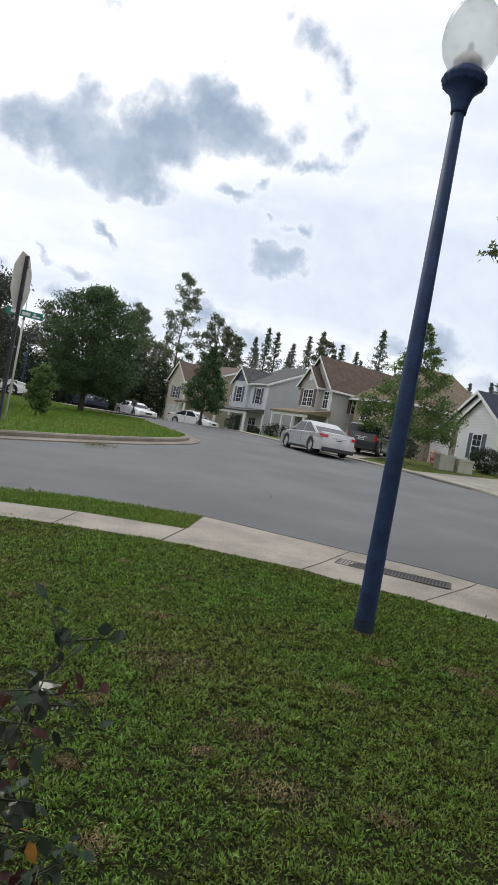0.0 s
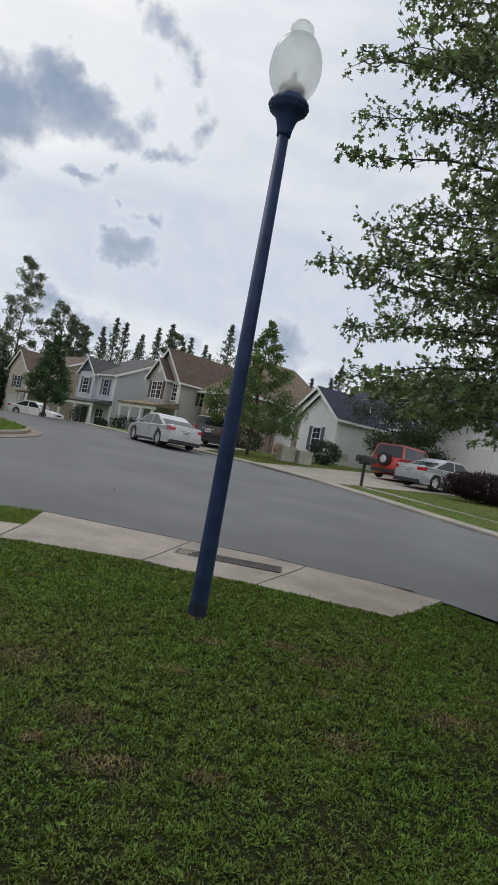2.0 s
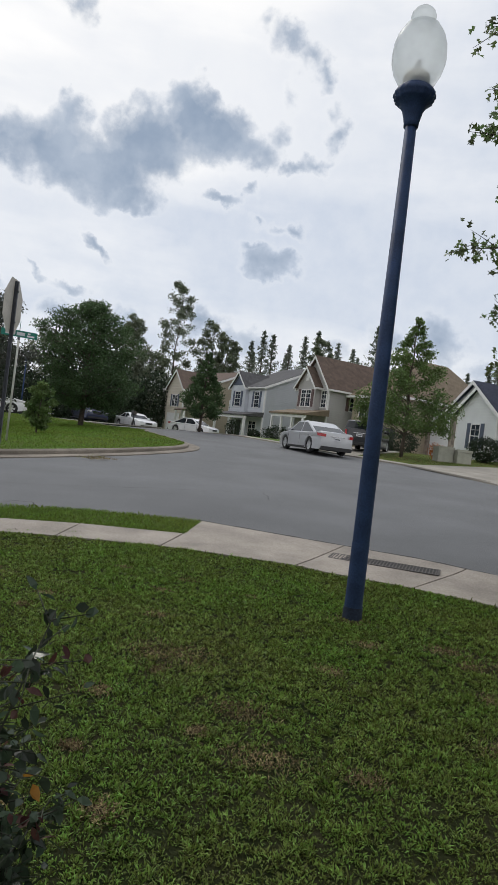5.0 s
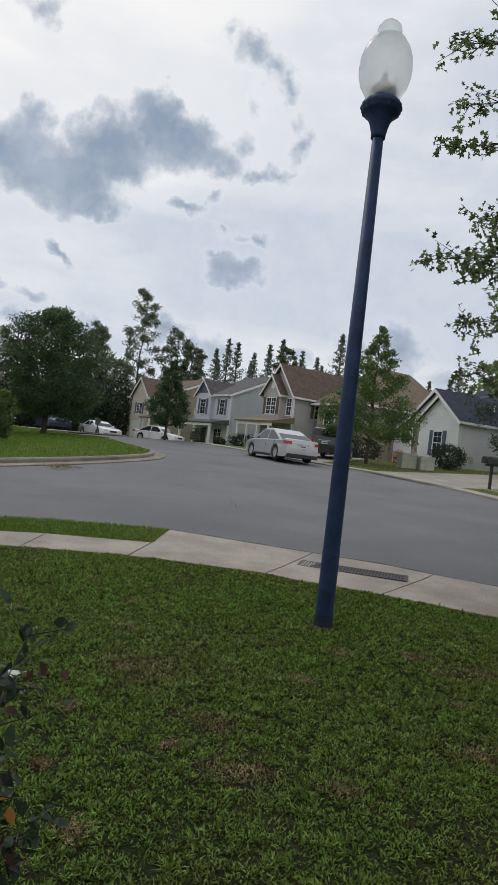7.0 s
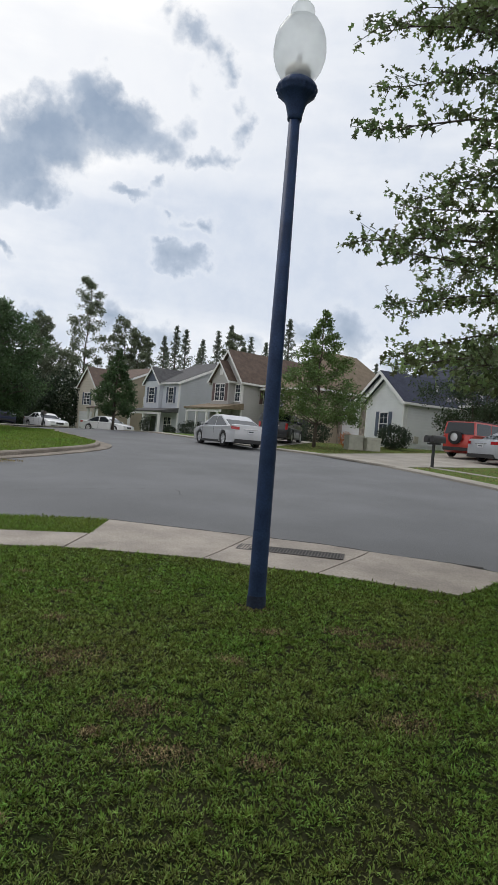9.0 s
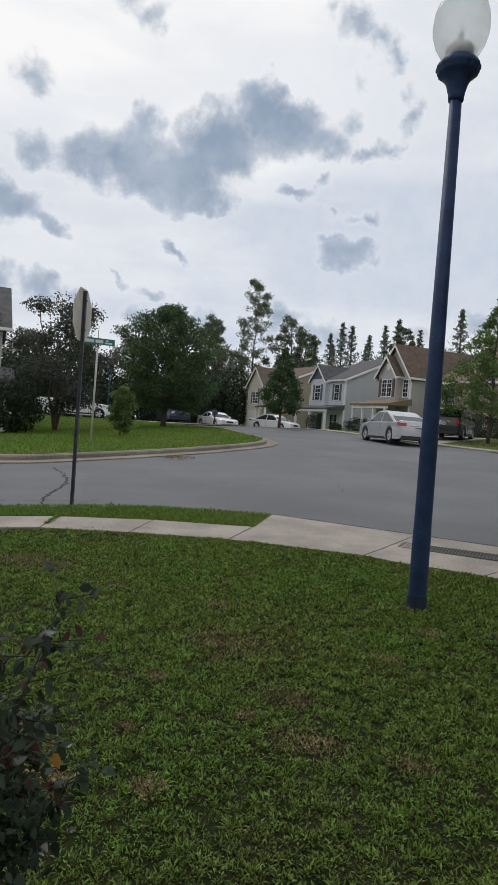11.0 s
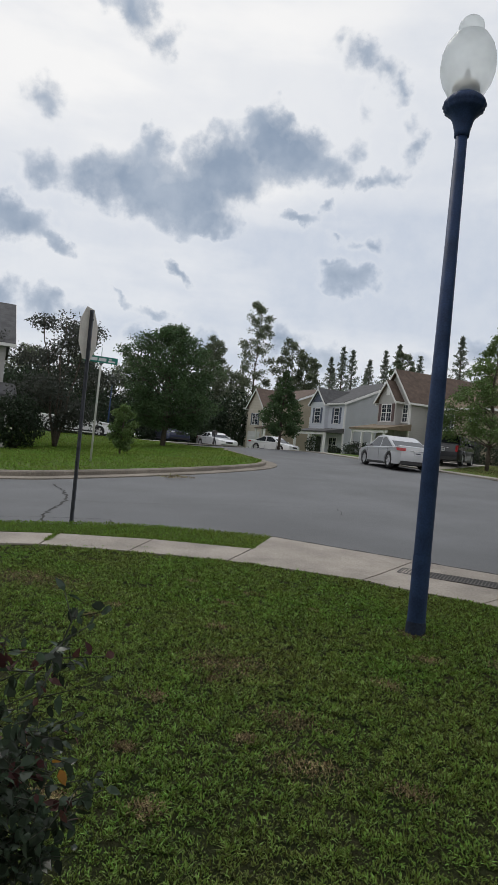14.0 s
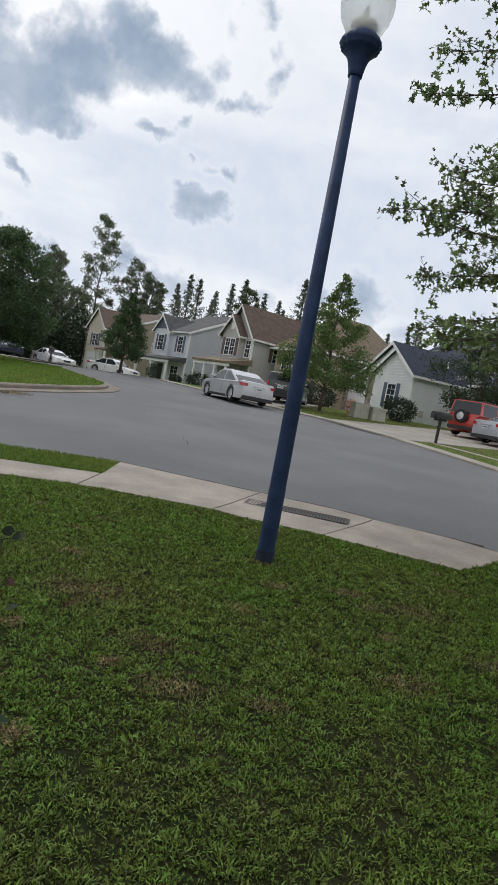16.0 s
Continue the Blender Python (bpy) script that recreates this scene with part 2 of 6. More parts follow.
M_STEM = mat("rose_stem", (0.045, 0.05, 0.03), 0.8, 0.3, 9, 0.3, 45)
M_BARK = mat("bark", (0.10, 0.08, 0.065), 0.95, 0.35, 9, 0.9, 45)
M_RUBBER = mat("rubber", (0.022, 0.022, 0.024), 0.85, 0.2, 12, 0.2)
M_RIM = mat("alloy", (0.62, 0.63, 0.65), 0.35, 0.08, 8, 0, metal=0.3)
M_DARKRIM = mat("dark_alloy", (0.12, 0.12, 0.13), 0.4, 0.1, 8, 0, metal=0.7)
M_CARGLASS = glass_mat("tinted_car_glass", (0.02, 0.025, 0.03), 0.04)
M_WINGLASS = glass_mat("window_glass", (0.035, 0.045, 0.06), 0.06)
M_TAIL = mat("red_lamp_glass", (0.42, 0.015, 0.02), 0.2, 0.1, 8, 0, coat=0.6)
M_HEAD = mat("clear_lamp_glass", (0.65, 0.67, 0.70), 0.15, 0.1, 8, 0, coat=0.6)
M_BLACKP = mat("black_plastic", (0.025, 0.025, 0.027), 0.6, 0.2, 8, 0.1)
M_PLATE = mat("plate_white", (0.62, 0.63, 0.66), 0.5, 0.1, 8, 0)
M_CHROME = mat("chrome", (0.75, 0.75, 0.76), 0.18, 0.05, 8, 0, metal=1.0)


def paint(name, color):
    return mat(name, color, 0.32, 0.05, 2.0, 0.0, 200, metal=0.15, coat=0.7)


P_SILVER = paint("silver_paint", (0.50, 0.51, 0.535))
P_SILVER2 = paint("pewter_paint", (0.40, 0.42, 0.46))
P_RED = paint("red_paint", (0.45, 0.035, 0.025))
P_WHITE = paint("white_paint", (0.74, 0.75, 0.77))
P_BLACK = paint("black_paint", (0.02, 0.022, 0.028))
P_BLUE = paint("dark_blue_paint", (0.03, 0.04, 0.09))

# ---- mesh helpers ----


def empty(name, m, label, category, group=""):
    e = new(name)
    e.matrix_world = m
    e.empty_display_size = 0.2
    return tagged(e, label, category, group)


def part(name, bm, material, parent=None, label="", smooth=False):
    me = bpy.data.meshes.new(name)
    bm.to_mesh(me)
    bm.free()
    return part_mesh(name, me, material, parent, label, smooth)


def part_mesh(name, me, material, parent=None, label="", smooth=False):
    for m in material if isinstance(material, (list, tuple)) else (material,):
        me.materials.append(m)
    if smooth:
        me.shade_smooth()
    if smooth == "auto":
        me.set_sharp_from_angle(angle=radians(32))
    ob = new(name, me)
    if parent is not None:
        ob.parent = parent
    if label:
        ob["label"] = label
    return ob


def box(bm, x0, x1, y0, y1, z0, z1, bevel=0.0):
    v = [bm.verts.new((x, y, z)) for z in (z0, z1) for y in (y0, y1) for x in (x0, x1)]
    fs = [bm.faces.new([v[i] for i in q]) for q in ((0, 2, 3, 1), (4, 5, 7, 6), (0, 1, 5, 4), (2, 6, 7, 3), (0, 4, 6, 2), (1, 3, 7, 5))]
    if bevel:
        es = list({e for f in fs for e in f.edges})
        bmesh.ops.bevel(bm, geom=es, offset=bevel, segments=2, affect="EDGES", profile=0.5)


def boxpart(name, dims, material, parent, label="", bevel=0.0):
    bm = bmesh.new()
    box(bm, *dims, bevel)
    return part(name, bm, material, parent, label)


def prism(bm, pts, place0, place1):
    """A closed solid between two placings of one outline."""
    a = [bm.verts.new(place0(*p)) for p in pts]
    b = [bm.verts.new(place1(*p)) for p in pts]
    n = len(pts)
    bm.faces.new(a)
    bm.faces.new(b[::-1])
    for i in range(n):
        bm.faces.new((a[i], b[i], b[(i + 1) % n], a[(i + 1) % n]))
    bmesh.ops.recalc_face_normals(bm, faces=bm.faces)


def lathe(bm, prof, seg=20, base=(0, 0, 0), cap=True):
    rings = []
    for r, z in prof:
        rings.append([bm.verts.new((base[0] + r * math.cos(2 * math.pi * i / seg), base[1] + r * math.sin(2 * math.pi * i / seg), base[2] + z)) for i in range(seg)])
    for a, b in zip(rings, rings[1:]):
        for i in range(seg):
            bm.faces.new((a[i], a[(i + 1) % seg], b[(i + 1) % seg], b[i]))
    if cap:
        bm.faces.new(rings[0][::-1])
        bm.faces.new(rings[-1])


def tube(bm, pts, radii, seg=7):
    """A tapered round limb through points."""
    rings = []
    for i, p in enumerate(pts):
        p = Vector(p)
        d = (Vector(pts[min(i + 1, len(pts) - 1)]) - Vector(pts[max(i - 1, 0)])).normalized()
        a = d.orthogonal().normalized()
        b = d.cross(a)
        rings.append([bm.verts.new(p + radii[i] * (a * math.cos(2 * math.pi * k / seg) + b * math.sin(2 * math.pi * k / seg))) for k in range(seg)])
    for r0, r1 in zip(rings, rings[1:]):
        off = min(range(seg), key=lambda o: (r0[0].co - r1[o].co).length)
        for k in range(seg):
            bm.faces.new((r0[k], r0[(k + 1) % seg], r1[(k + 1 + off) % seg], r1[(k + off) % seg]))
    bm.faces.new(rings[0][::-1])
    bm.faces.new(rings[-1])


# ---- the lie of the land ----
def gz(x, y):
    """Height of the street's surface: it climbs away from the corner, levels out by the houses and falls off behind the corner lawn."""
    return 0.021 * max(-30.0, min(30.0, x)) + 0.056 * max(-6.0, min(y, 9.0)) + 0.050 * max(0.0, min(y, 40.0) - 9.0) - 0.012 * max(0.0, min(y, 70.0) - 40.0) - 0.052 * max(0.0, min(-11.0 - x, 9.0)) * max(0.2, min(1.0, 1.0 - (y - 36.0) * 0.08))


def sheet(name, outline, lift, material, label="", kind="structure", skirt=0.0, category=""):
    """A sheet over an outline that follows the land, with a skirt of that depth."""
    tris = tessellate_polygon([[Vector((x, y, 0)) for x, y in outline]])
    bm = bmesh.new()
    vs = [bm.verts.new((x, y, 0)) for x, y in outline]
    for t in tris:
        try:
            bm.faces.new([vs[i] for i in t])
        except ValueError:
            pass
    bmesh.ops.recalc_face_normals(bm, faces=bm.faces)
    if bm.faces and sum(f.normal.z for f in bm.faces) < 0:
        bmesh.ops.reverse_faces(bm, faces=bm.faces[:])
    for co, no in (((0, -6, 0), (0, 1, 0)), ((0, 9, 0), (0, 1, 0)), ((0, 40, 0), (0, 1, 0)), ((0, 70, 0), (0, 1, 0)), ((-30, 0, 0), (1, 0, 0)), ((-20, 0, 0), (1, 0, 0)), ((-11, 0, 0), (1, 0, 0)), ((0, 36, 0), (0, 1, 0)), ((0, 46, 0), (0, 1, 0)), ((30, 0, 0), (1, 0, 0))):
        bmesh.ops.bisect_plane(bm, geom=bm.verts[:] + bm.edges[:] + bm.faces[:], plane_co=co, plane_no=no)
    if skirt:
        rim = [e for e in bm.edges if e.is_boundary]
        made = bmesh.ops.extrude_edge_only(bm, edges=rim)["geom"]
        low = {v for v in made if isinstance(v, bmesh.types.BMVert)}
    else:
        low = set()
    for v in bm.verts:
        v.co.z = gz(v.co.x, v.co.y) + lift - (skirt if v in low else 0)
    bmesh.ops.recalc_face_normals(bm, faces=bm.faces)
    ob = part(name, bm, material)
    return tagged(ob, label, category or name.replace("_", " "), kind=kind)


def line(pts, n=8):
    """A smooth line through points."""
    out = []
    p = [Vector((*q, 0)) for q in pts]
    p = [2 * p[0] - p[1]] + p + [2 * p[-1] - p[-2]]
    for i in range(1, len(p) - 2):
        for k in range(n):
            t = k / n
            a, b, c, d = p[i - 1], p[i], p[i + 1], p[i + 2]
            q = 0.5 * (2 * b + (c - a) * t + (2 * a - 5 * b + 4 * c - d) * t * t + (3 * b - a - 3 * c + d) * t ** 3)
            out.append((q.x, q.y))
    out.append((p[-2].x, p[-2].y))
    return out


def offset_line(pts, d):
    out = []
    for i, (x, y) in enumerate(pts):
        a, b = Vector(pts[max(i - 1, 0)]), Vector(pts[min(i + 1, len(pts) - 1)])
        t = (b - a).normalized()
        out.append((x - t.y * d, y + t.x * d))
    return out


def kerb(name, pts, w0, w1, h, material, label, gutter=0.0):
    """A kerb strip beside a line, from w0 to w1 to its left side, h high, rounded on top."""
    bm = bmesh.new()
    prof = [(w0, -0.1), (w0, h * 0.75), (w0 + 0.25 * (w1 - w0), h), (w1, h), (w1, -0.1)]
    rows = []
    for (w, z) in prof:
        rows.append([bm.verts.new((x, y, gz(x, y) + z)) for x, y in offset_line(pts, w)])
    for a, b in zip(rows, rows[1:]):
        for i in range(len(a) - 1):
            bm.faces.new((a[i], a[i + 1], b[i + 1], b[i]))
    bmesh.ops.recalc_face_normals(bm, faces=bm.faces)
    return tagged(part(name, bm, material), label, "kerb", kind="structure")


# outlines of the corner
STRIP_FAR = line([(-60, -23), (-14, 3.1), (-8.5, 6.35), (-6.2, 7.71), (-4.4, 8.75), (-2.4, 9.15)])
NEAR_EDGE = line([(-2.4, 9.15), (-1.1, 8.86), (-0.2, 8.66), (0.87, 8.42), (1.67, 8.06), (2.4, 7.82), (3.1, 7.35), (5.0, 4.6), (8.0, -3.0), (16, -30)])
ISLAND = line([(-60, -17.2), (-22, 4.2), (-12.2, 10.0), (-9.74, 12.23), (-8.87, 13.4), (-7.5, 16.8), (-6.7, 19.6), (-6.15, 22.9), (-6.55, 25.5), (-7.75, 27.6), (-10.2, 31.3), (-14, 36.6), (-40, 62)])
FAR_EDGE = line([(24, -30), (15, -6), (10, 8), (6.87, 16.2), (4.5, 23.1), (2.0, 27.9), (0.8, 29.3), (-1.6, 32.0), (-5.0, 36.6), (-9.5, 41.5), (-16, 47), (-44, 72)])

road_outline = STRIP_FAR + NEAR_EDGE[1:] + FAR_EDGE + ISLAND[::-1]


def ground_sheet():
    """The ground to the horizon, under the road and lawns."""
    bm = bmesh.new()
    xs = [-3000, -600, -150, -60, -30, -20, -11, 0, 30, 60, 150, 600, 3000]
    ys = [-3000, -600, -100, -6, 9, 36, 40, 46, 70, 200, 600, 3000]
    vs = [[bm.verts.new((x, y, gz(x, y) - 0.06)) for x in xs] for y in ys]
    for j in range(len(ys) - 1):
        for i in range(len(xs) - 1):
            bm.faces.new((vs[j][i], vs[j][i + 1], vs[j + 1][i + 1], vs[j + 1][i]))
    return tagged(part("ground", bm, M_TURF), "open grassy ground round the houses", "ground", kind="structure")


ground_sheet()
road = sheet("road", road_outline, -0.012, M_ASPHALT, "worn grey asphalt street with hairline cracks", category="road")

# near verge, pavement and lawns
WALK_FAR = line([(-60, -23.9), (-8.0, 5.85), (-5.7, 7.07), (-4.97, 7.40), (-3.6, 7.85), (-2.3, 8.05)])
WALK_NEAR = line([(-60, -25.2), (-8.0, 4.7), (-5.2, 6.42), (-4.77, 6.66), (-3.4, 7.02), (-2.38, 7.17), (-1.67, 7.17), (-0.68, 7.12), (-0.37, 7.0), (0.65, 6.80), (2.08, 6.33)])
strip = sheet("verge", STRIP_FAR[:-1] + [(-2.36, 9.13), (-2.3, 8.07)] + WALK_FAR[::-1][1:], -0.010, M_TURF, "narrow strip of mown green grass beside the street", skirt=0.1, category="grass verge")
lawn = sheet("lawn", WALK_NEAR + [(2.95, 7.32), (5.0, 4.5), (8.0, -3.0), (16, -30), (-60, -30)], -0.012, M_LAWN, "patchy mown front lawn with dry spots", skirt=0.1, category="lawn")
island_in = offset_line(ISLAND, 0.62)
island = sheet("corner_lawn", island_in + [(-60, 62)], 0.12, M_TURF, "green lawn on the opposite street corner", skirt=0.2, category="lawn")
far_in = offset_line(FAR_EDGE, -0.5)
far_lawn = sheet("house_lawn", far_in + [(-44, 110), (70, 110), (70, -30)], 0.06, M_TURF, "mown lawns in front of the houses", skirt=0.15, category="lawn")
kerb("kerb", ISLAND, 0.0, 0.45, 0.025, M_KERB, "stained concrete gutter beside the corner lawn")
kerb("kerb", ISLAND, 0.45, 0.63, 0.15, M_KERB, "rounded concrete kerb round the corner lawn")
kerb("kerb", [(p[0], p[1]) for p in FAR_EDGE], 0.0, -0.52, 0.07, M_CONC2, "low rolled concrete kerb before the houses")

# pavement slabs
pavement = empty("pavement", pose(0, 0, 0), "concrete pavement of jointed slabs along the lawn", "pavement")
pavement["kind"] = "structure"


def slab(pts, lift, parent, material, gap=0.012, thick=0.12, name="slab"):
    c = sum((Vector(p) for p in pts), Vector((0, 0))) / len(pts)
    bm = bmesh.new()
    ins = []
    for p in pts:
        d = c - Vector(p)
        ins.append(Vector(p) + d.normalized() * gap)
    top = [bm.verts.new((p.x, p.y, gz(p.x, p.y) + lift)) for p in ins]
    low = [bm.verts.new((p.x, p.y, gz(p.x, p.y) + lift - thick)) for p in ins]
    bm.faces.new(top)
    n = len(pts)
    for i in range(n):
        bm.faces.new((top[i], low[i], low[(i + 1) % n], top[(i + 1) % n]))
    bmesh.ops.recalc_face_normals(bm, faces=bm.faces)
    return part(name, bm, material, parent)


joints = [((-2.38, 7.17), (-2.33, 8.05)), ((-3.65, 6.95), (-3.72, 7.82)), ((-4.77, 6.66), (-4.99, 7.40))]
for k in range(14):
    (nx, ny), (fx, fy) = joints[-1]
    joints.append(((nx - 1.05, ny - 0.62), (fx - 1.08, fy - 0.60)))
for (n0, f0), (n1, f1) in zip(joints, joints[1:]):
    slab([n0, f0, f1, n1], 0.008, pavement, M_CONCRETE)
sheet("pavement_bed", [(-2.2, 7.1), (-2.2, 8.1), (-3.72, 7.85), (-5, 7.43), (-20, -1.2), (-20, -2.6), (-4.77, 6.62), (-3.65, 6.9)], -0.02, M_JOINT, "dark soil in the pavement joints", category="soil")
slab([(-2.38, 7.17), (-2.33, 8.05), (-2.34, 9.12), (-1.1, 8.84), (-0.17, 8.64), (-0.54, 7.54), (-0.70, 7.13), (-1.67, 7.17)], 0.006, pavement, M_CONCRETE)
slab([(-0.70, 7.13), (-0.54, 7.54), (-0.17, 8.64), (0.87, 8.41), (1.40, 8.17), (1.22, 7.82), (0.62, 6.81), (-0.37, 7.0)], 0.006, pavement, M_CONCRETE)
slab([(0.62, 6.81), (1.22, 7.82), (1.40, 8.17), (2.4, 7.82), (3.02, 7.40), (2.5, 6.75), (2.08, 6.33)], 0.006, pavement, M_CONCRETE)
edge_bm = bmesh.new()
lo, hi = NEAR_EDGE[:46], [(x, y + 0.035 + 0.03 * math.sin(i * 2.7) * math.sin(i * 1.3)) for i, (x, y) in enumerate(offset_line(NEAR_EDGE, 0.045)[:46])]
va = [edge_bm.verts.new((x, y, gz(x, y) - 0.006)) for x, y in lo]
vb = [edge_bm.verts.new((x, y, gz(x, y) - 0.006)) for x, y in hi]
for i in range(len(va) - 1):
    edge_bm.faces.new((va[i], va[i + 1], vb[i + 1], vb[i]))
bmesh.ops.recalc_face_normals(edge_bm, faces=edge_bm.faces)
tagged(part("edge_joint", edge_bm, M_JOINT), "dark dirt joint between asphalt and concrete", "joint", kind="structure")

# storm drain
ga, gb = Vector((-0.30, 7.93)), Vector((0.98, 7.70))
grate_turn = math.atan2(gb.y - ga.y, gb.x - ga.x)
gm = (ga + gb) / 2
grate = empty("storm_drain", pose(gm.x, gm.y, gz(gm.x, gm.y) + 0.007, 3.2, -1.2, math.degrees(grate_turn)), "long rusty iron storm drain grate set in the pavement", "drain grate")
# flat plate whose near-black colour stands for shade under the bars
boxpart("pit_shade", (-0.66, 0.66, -0.14, 0.14, 0.0, 0.004), M_CRACK_PIT, grate, "flat dark plate standing in for shade below the bars")
for s in (-1, 1):
    boxpart("frame_side", (-0.68, 0.68, s * 0.15 - 0.015, s * 0.15 + 0.015, 0.0, 0.007), M_IRON, grate, bevel=0.002)
    boxpart("frame_end", (s * 0.67 - 0.015, s * 0.67 + 0.015, -0.135, 0.135, 0.0, 0.007), M_IRON, grate, bevel=0.002)
for k in range(33):
    x = -0.64 + k * 0.04
    b = boxpart("bar", (-0.0075, 0.0075, -0.135, 0.135, 0.0045, 0.0065), M_IRON, grate)
    b.location.x = x

# cracks in the road


def crack(pts, w, seed):
    rnd = random.Random(seed)
    fine = []
    for (x0, y0), (x1, y1) in zip(pts, pts[1:]):
        n = max(2, int(math.hypot(x1 - x0, y1 - y0) / 0.12))
        for k in range(n):
            t = k / n
            fine.append((x0 + (x1 - x0) * t + rnd.uniform(-0.04, 0.04), y0 + (y1 - y0) * t + rnd.uniform(-0.06, 0.06)))
    fine.append(pts[-1])
    bm = bmesh.new()
    ws = [w * rnd.uniform(0.35, 1.2) for _ in fine]
    left, right = [], []
    for i, (x, y) in enumerate(fine):
        a, b = Vector(fine[max(i - 1, 0)]), Vector(fine[min(i + 1, len(fine) - 1)])
        t = (b - a).normalized()
        left.append(bm.verts.new((x - t.y * ws[i], y + t.x * ws[i], gz(x, y) - 0.007)))
        right.append(bm.verts.new((x + t.y * ws[i], y - t.x * ws[i], gz(x, y) - 0.007)))
    for i in range(len(fine) - 1):
        bm.faces.new((left[i], right[i], right[i + 1], left[i + 1]))
    bmesh.ops.recalc_face_normals(bm, faces=bm.faces)
    return tagged(part("road_crack", bm, M_CRACK_PIT), "dark jagged crack in the grey asphalt", "crack", kind="structure")



crack([(-8.38, 12.35), (-7.56, 11.5), (-6.75, 10.35), (-6.38, 9.3), (-6.07, 8.64), (-5.66, 7.98)], 0.028, 3)
crack([(-6.73, 10.33), (-5.9, 10.75), (-4.9, 11.36), (-4.06, 12.2), (-2.6, 13.0)], 0.008, 5)
crack([(-8.6, 6.55), (-6.47, 8.07), (-6.08, 8.39), (-5.58, 8.66), (-5.04, 8.96), (-4.88, 8.72)], 0.014, 6)
crack([(-2.01, 13.39), (-1.73, 12.4)], 0.010, 8)
sheet("gutter_patch", [(-8.9, 6.0), (-6.3, 7.6), (-4.75, 8.5), (-4.88, 8.72), (-5.04, 8.95), (-5.58, 8.65), (-6.08, 8.38), (-6.47, 8.06), (-8.6, 6.54)], -0.0095, M_ASPHALT, "older asphalt patch along the verge", category="road patch")
crack([(3.2, 9.0), (4.6, 8.2), (6.0, 8.0)], 0.008, 9)


# ---- street furniture ----
def on_ground(x, y, lift=0.0, turn=0.0, rx=0.0, ry=0.0):
    return pose(x, y, gz(x, y) + lift, rx, ry, turn)


def street_lamp(m, height, label, pole_r=0.079, seg=28):
    e = empty("street_lamp", m, label, "street lamp")
    k = height / 4.55
    bm = bmesh.new()
    lathe(bm, [(pole_r * 0.96, 0.60 * k), (pole_r * 0.97, 0.73 * k), (pole_r * 0.95, 1.4 * k), (pole_r * 0.64, 4.6 * k)], seg)
    part("pole", bm, M_NAVY, e, smooth=True)
    bm = bmesh.new()
    lathe(bm, [(pole_r * 1.06, -0.15), (pole_r * 1.06, 0.10 * k), (pole_r * 1.02, 0.13 * k), (pole_r * 1.005, 0.68 * k), (pole_r * 0.975, 0.70 * k), (pole_r * 0.9, 0.70 * k)], seg)
    part("base_sleeve", bm, M_NAVY, e, "navy base sleeve", smooth="auto")
    # foot of the pole in a darker navy
    bm = bmesh.new()
    lathe(bm, [(pole_r * 1.12, -0.15), (pole_r * 1.12, 0.085 * k), (pole_r * 1.065, 0.105 * k)], seg)
    part("base_ring", bm, M_NAVYDARK, e, "dark navy base ring", smooth="auto")
    bm = bmesh.new()
    lathe(bm, [(0.052 * k, 4.50 * k), (0.066 * k, 4.505 * k), (0.068 * k, 4.54 * k), (0.076 * k, 4.58 * k), (0.095 * k, 4.65 * k), (0.125 * k, 4.70 * k),
               (0.160 * k, 4.73 * k), (0.178 * k, 4.745 * k), (0.174 * k, 4.76 * k), (0.190 * k, 4.775 * k), (0.188 * k, 4.80 * k), (0.170 * k, 4.835 * k), (0.135 * k, 4.86 * k), (0.13 * k, 4.88 * k), (0.05 * k, 4.88 * k)], 96)
    for v in bm.verts:
        if 4.72 * k < v.co.z < 4.82 * k:
            f = 1 + 0.022 * math.cos(16 * math.atan2(v.co.y, v.co.x))
            v.co.x, v.co.y = v.co.x * f, v.co.y * f
    part("collar", bm, M_NAVY, e, "flared navy collar under the globe", smooth=True)
    globe_prof = [(0.115, 4.86), (0.165, 4.93), (0.215, 5.03), (0.238, 5.12), (0.243, 5.20), (0.235, 5.30), (0.21, 5.39), (0.175, 5.455), (0.158, 5.472), (0.155, 5.49), (0.10, 5.502),
                  (0.093, 5.52), (0.108, 5.55), (0.113, 5.59), (0.104, 5.63), (0.08, 5.662), (0.058, 5.675), (0.046, 5.69), (0.02, 5.70)]
    bm = bmesh.new()
    lathe(bm, [(r * 1.01 * k, (4.84 + (z - 4.86) * 0.92) * k) for r, z in globe_prof], seg)
    part("globe", bm, M_GLOBE, e, "frosted clear acorn globe", smooth=True).visible_shadow = False
    bm = bmesh.new()
    lathe(bm, [(0.120 * k, 4.885 * k), (0.122 * k, 4.955 * k), (0.108 * k, 4.985 * k), (0.03 * k, 4.99 * k)], 18)
    part("lamp_socket", bm, M_SIGNBACK, e, "grey lamp socket", smooth=True)
    bm = bmesh.new()
    lathe(bm, [(0.018 * k, 4.97 * k), (0.026 * k, 5.02 * k), (0.03 * k, 5.08 * k), (0.02 * k, 5.12 * k), (0.006 * k, 5.13 * k)], 12)
    part("bulb", bm, M_PLATE, e, smooth=True)
    return e


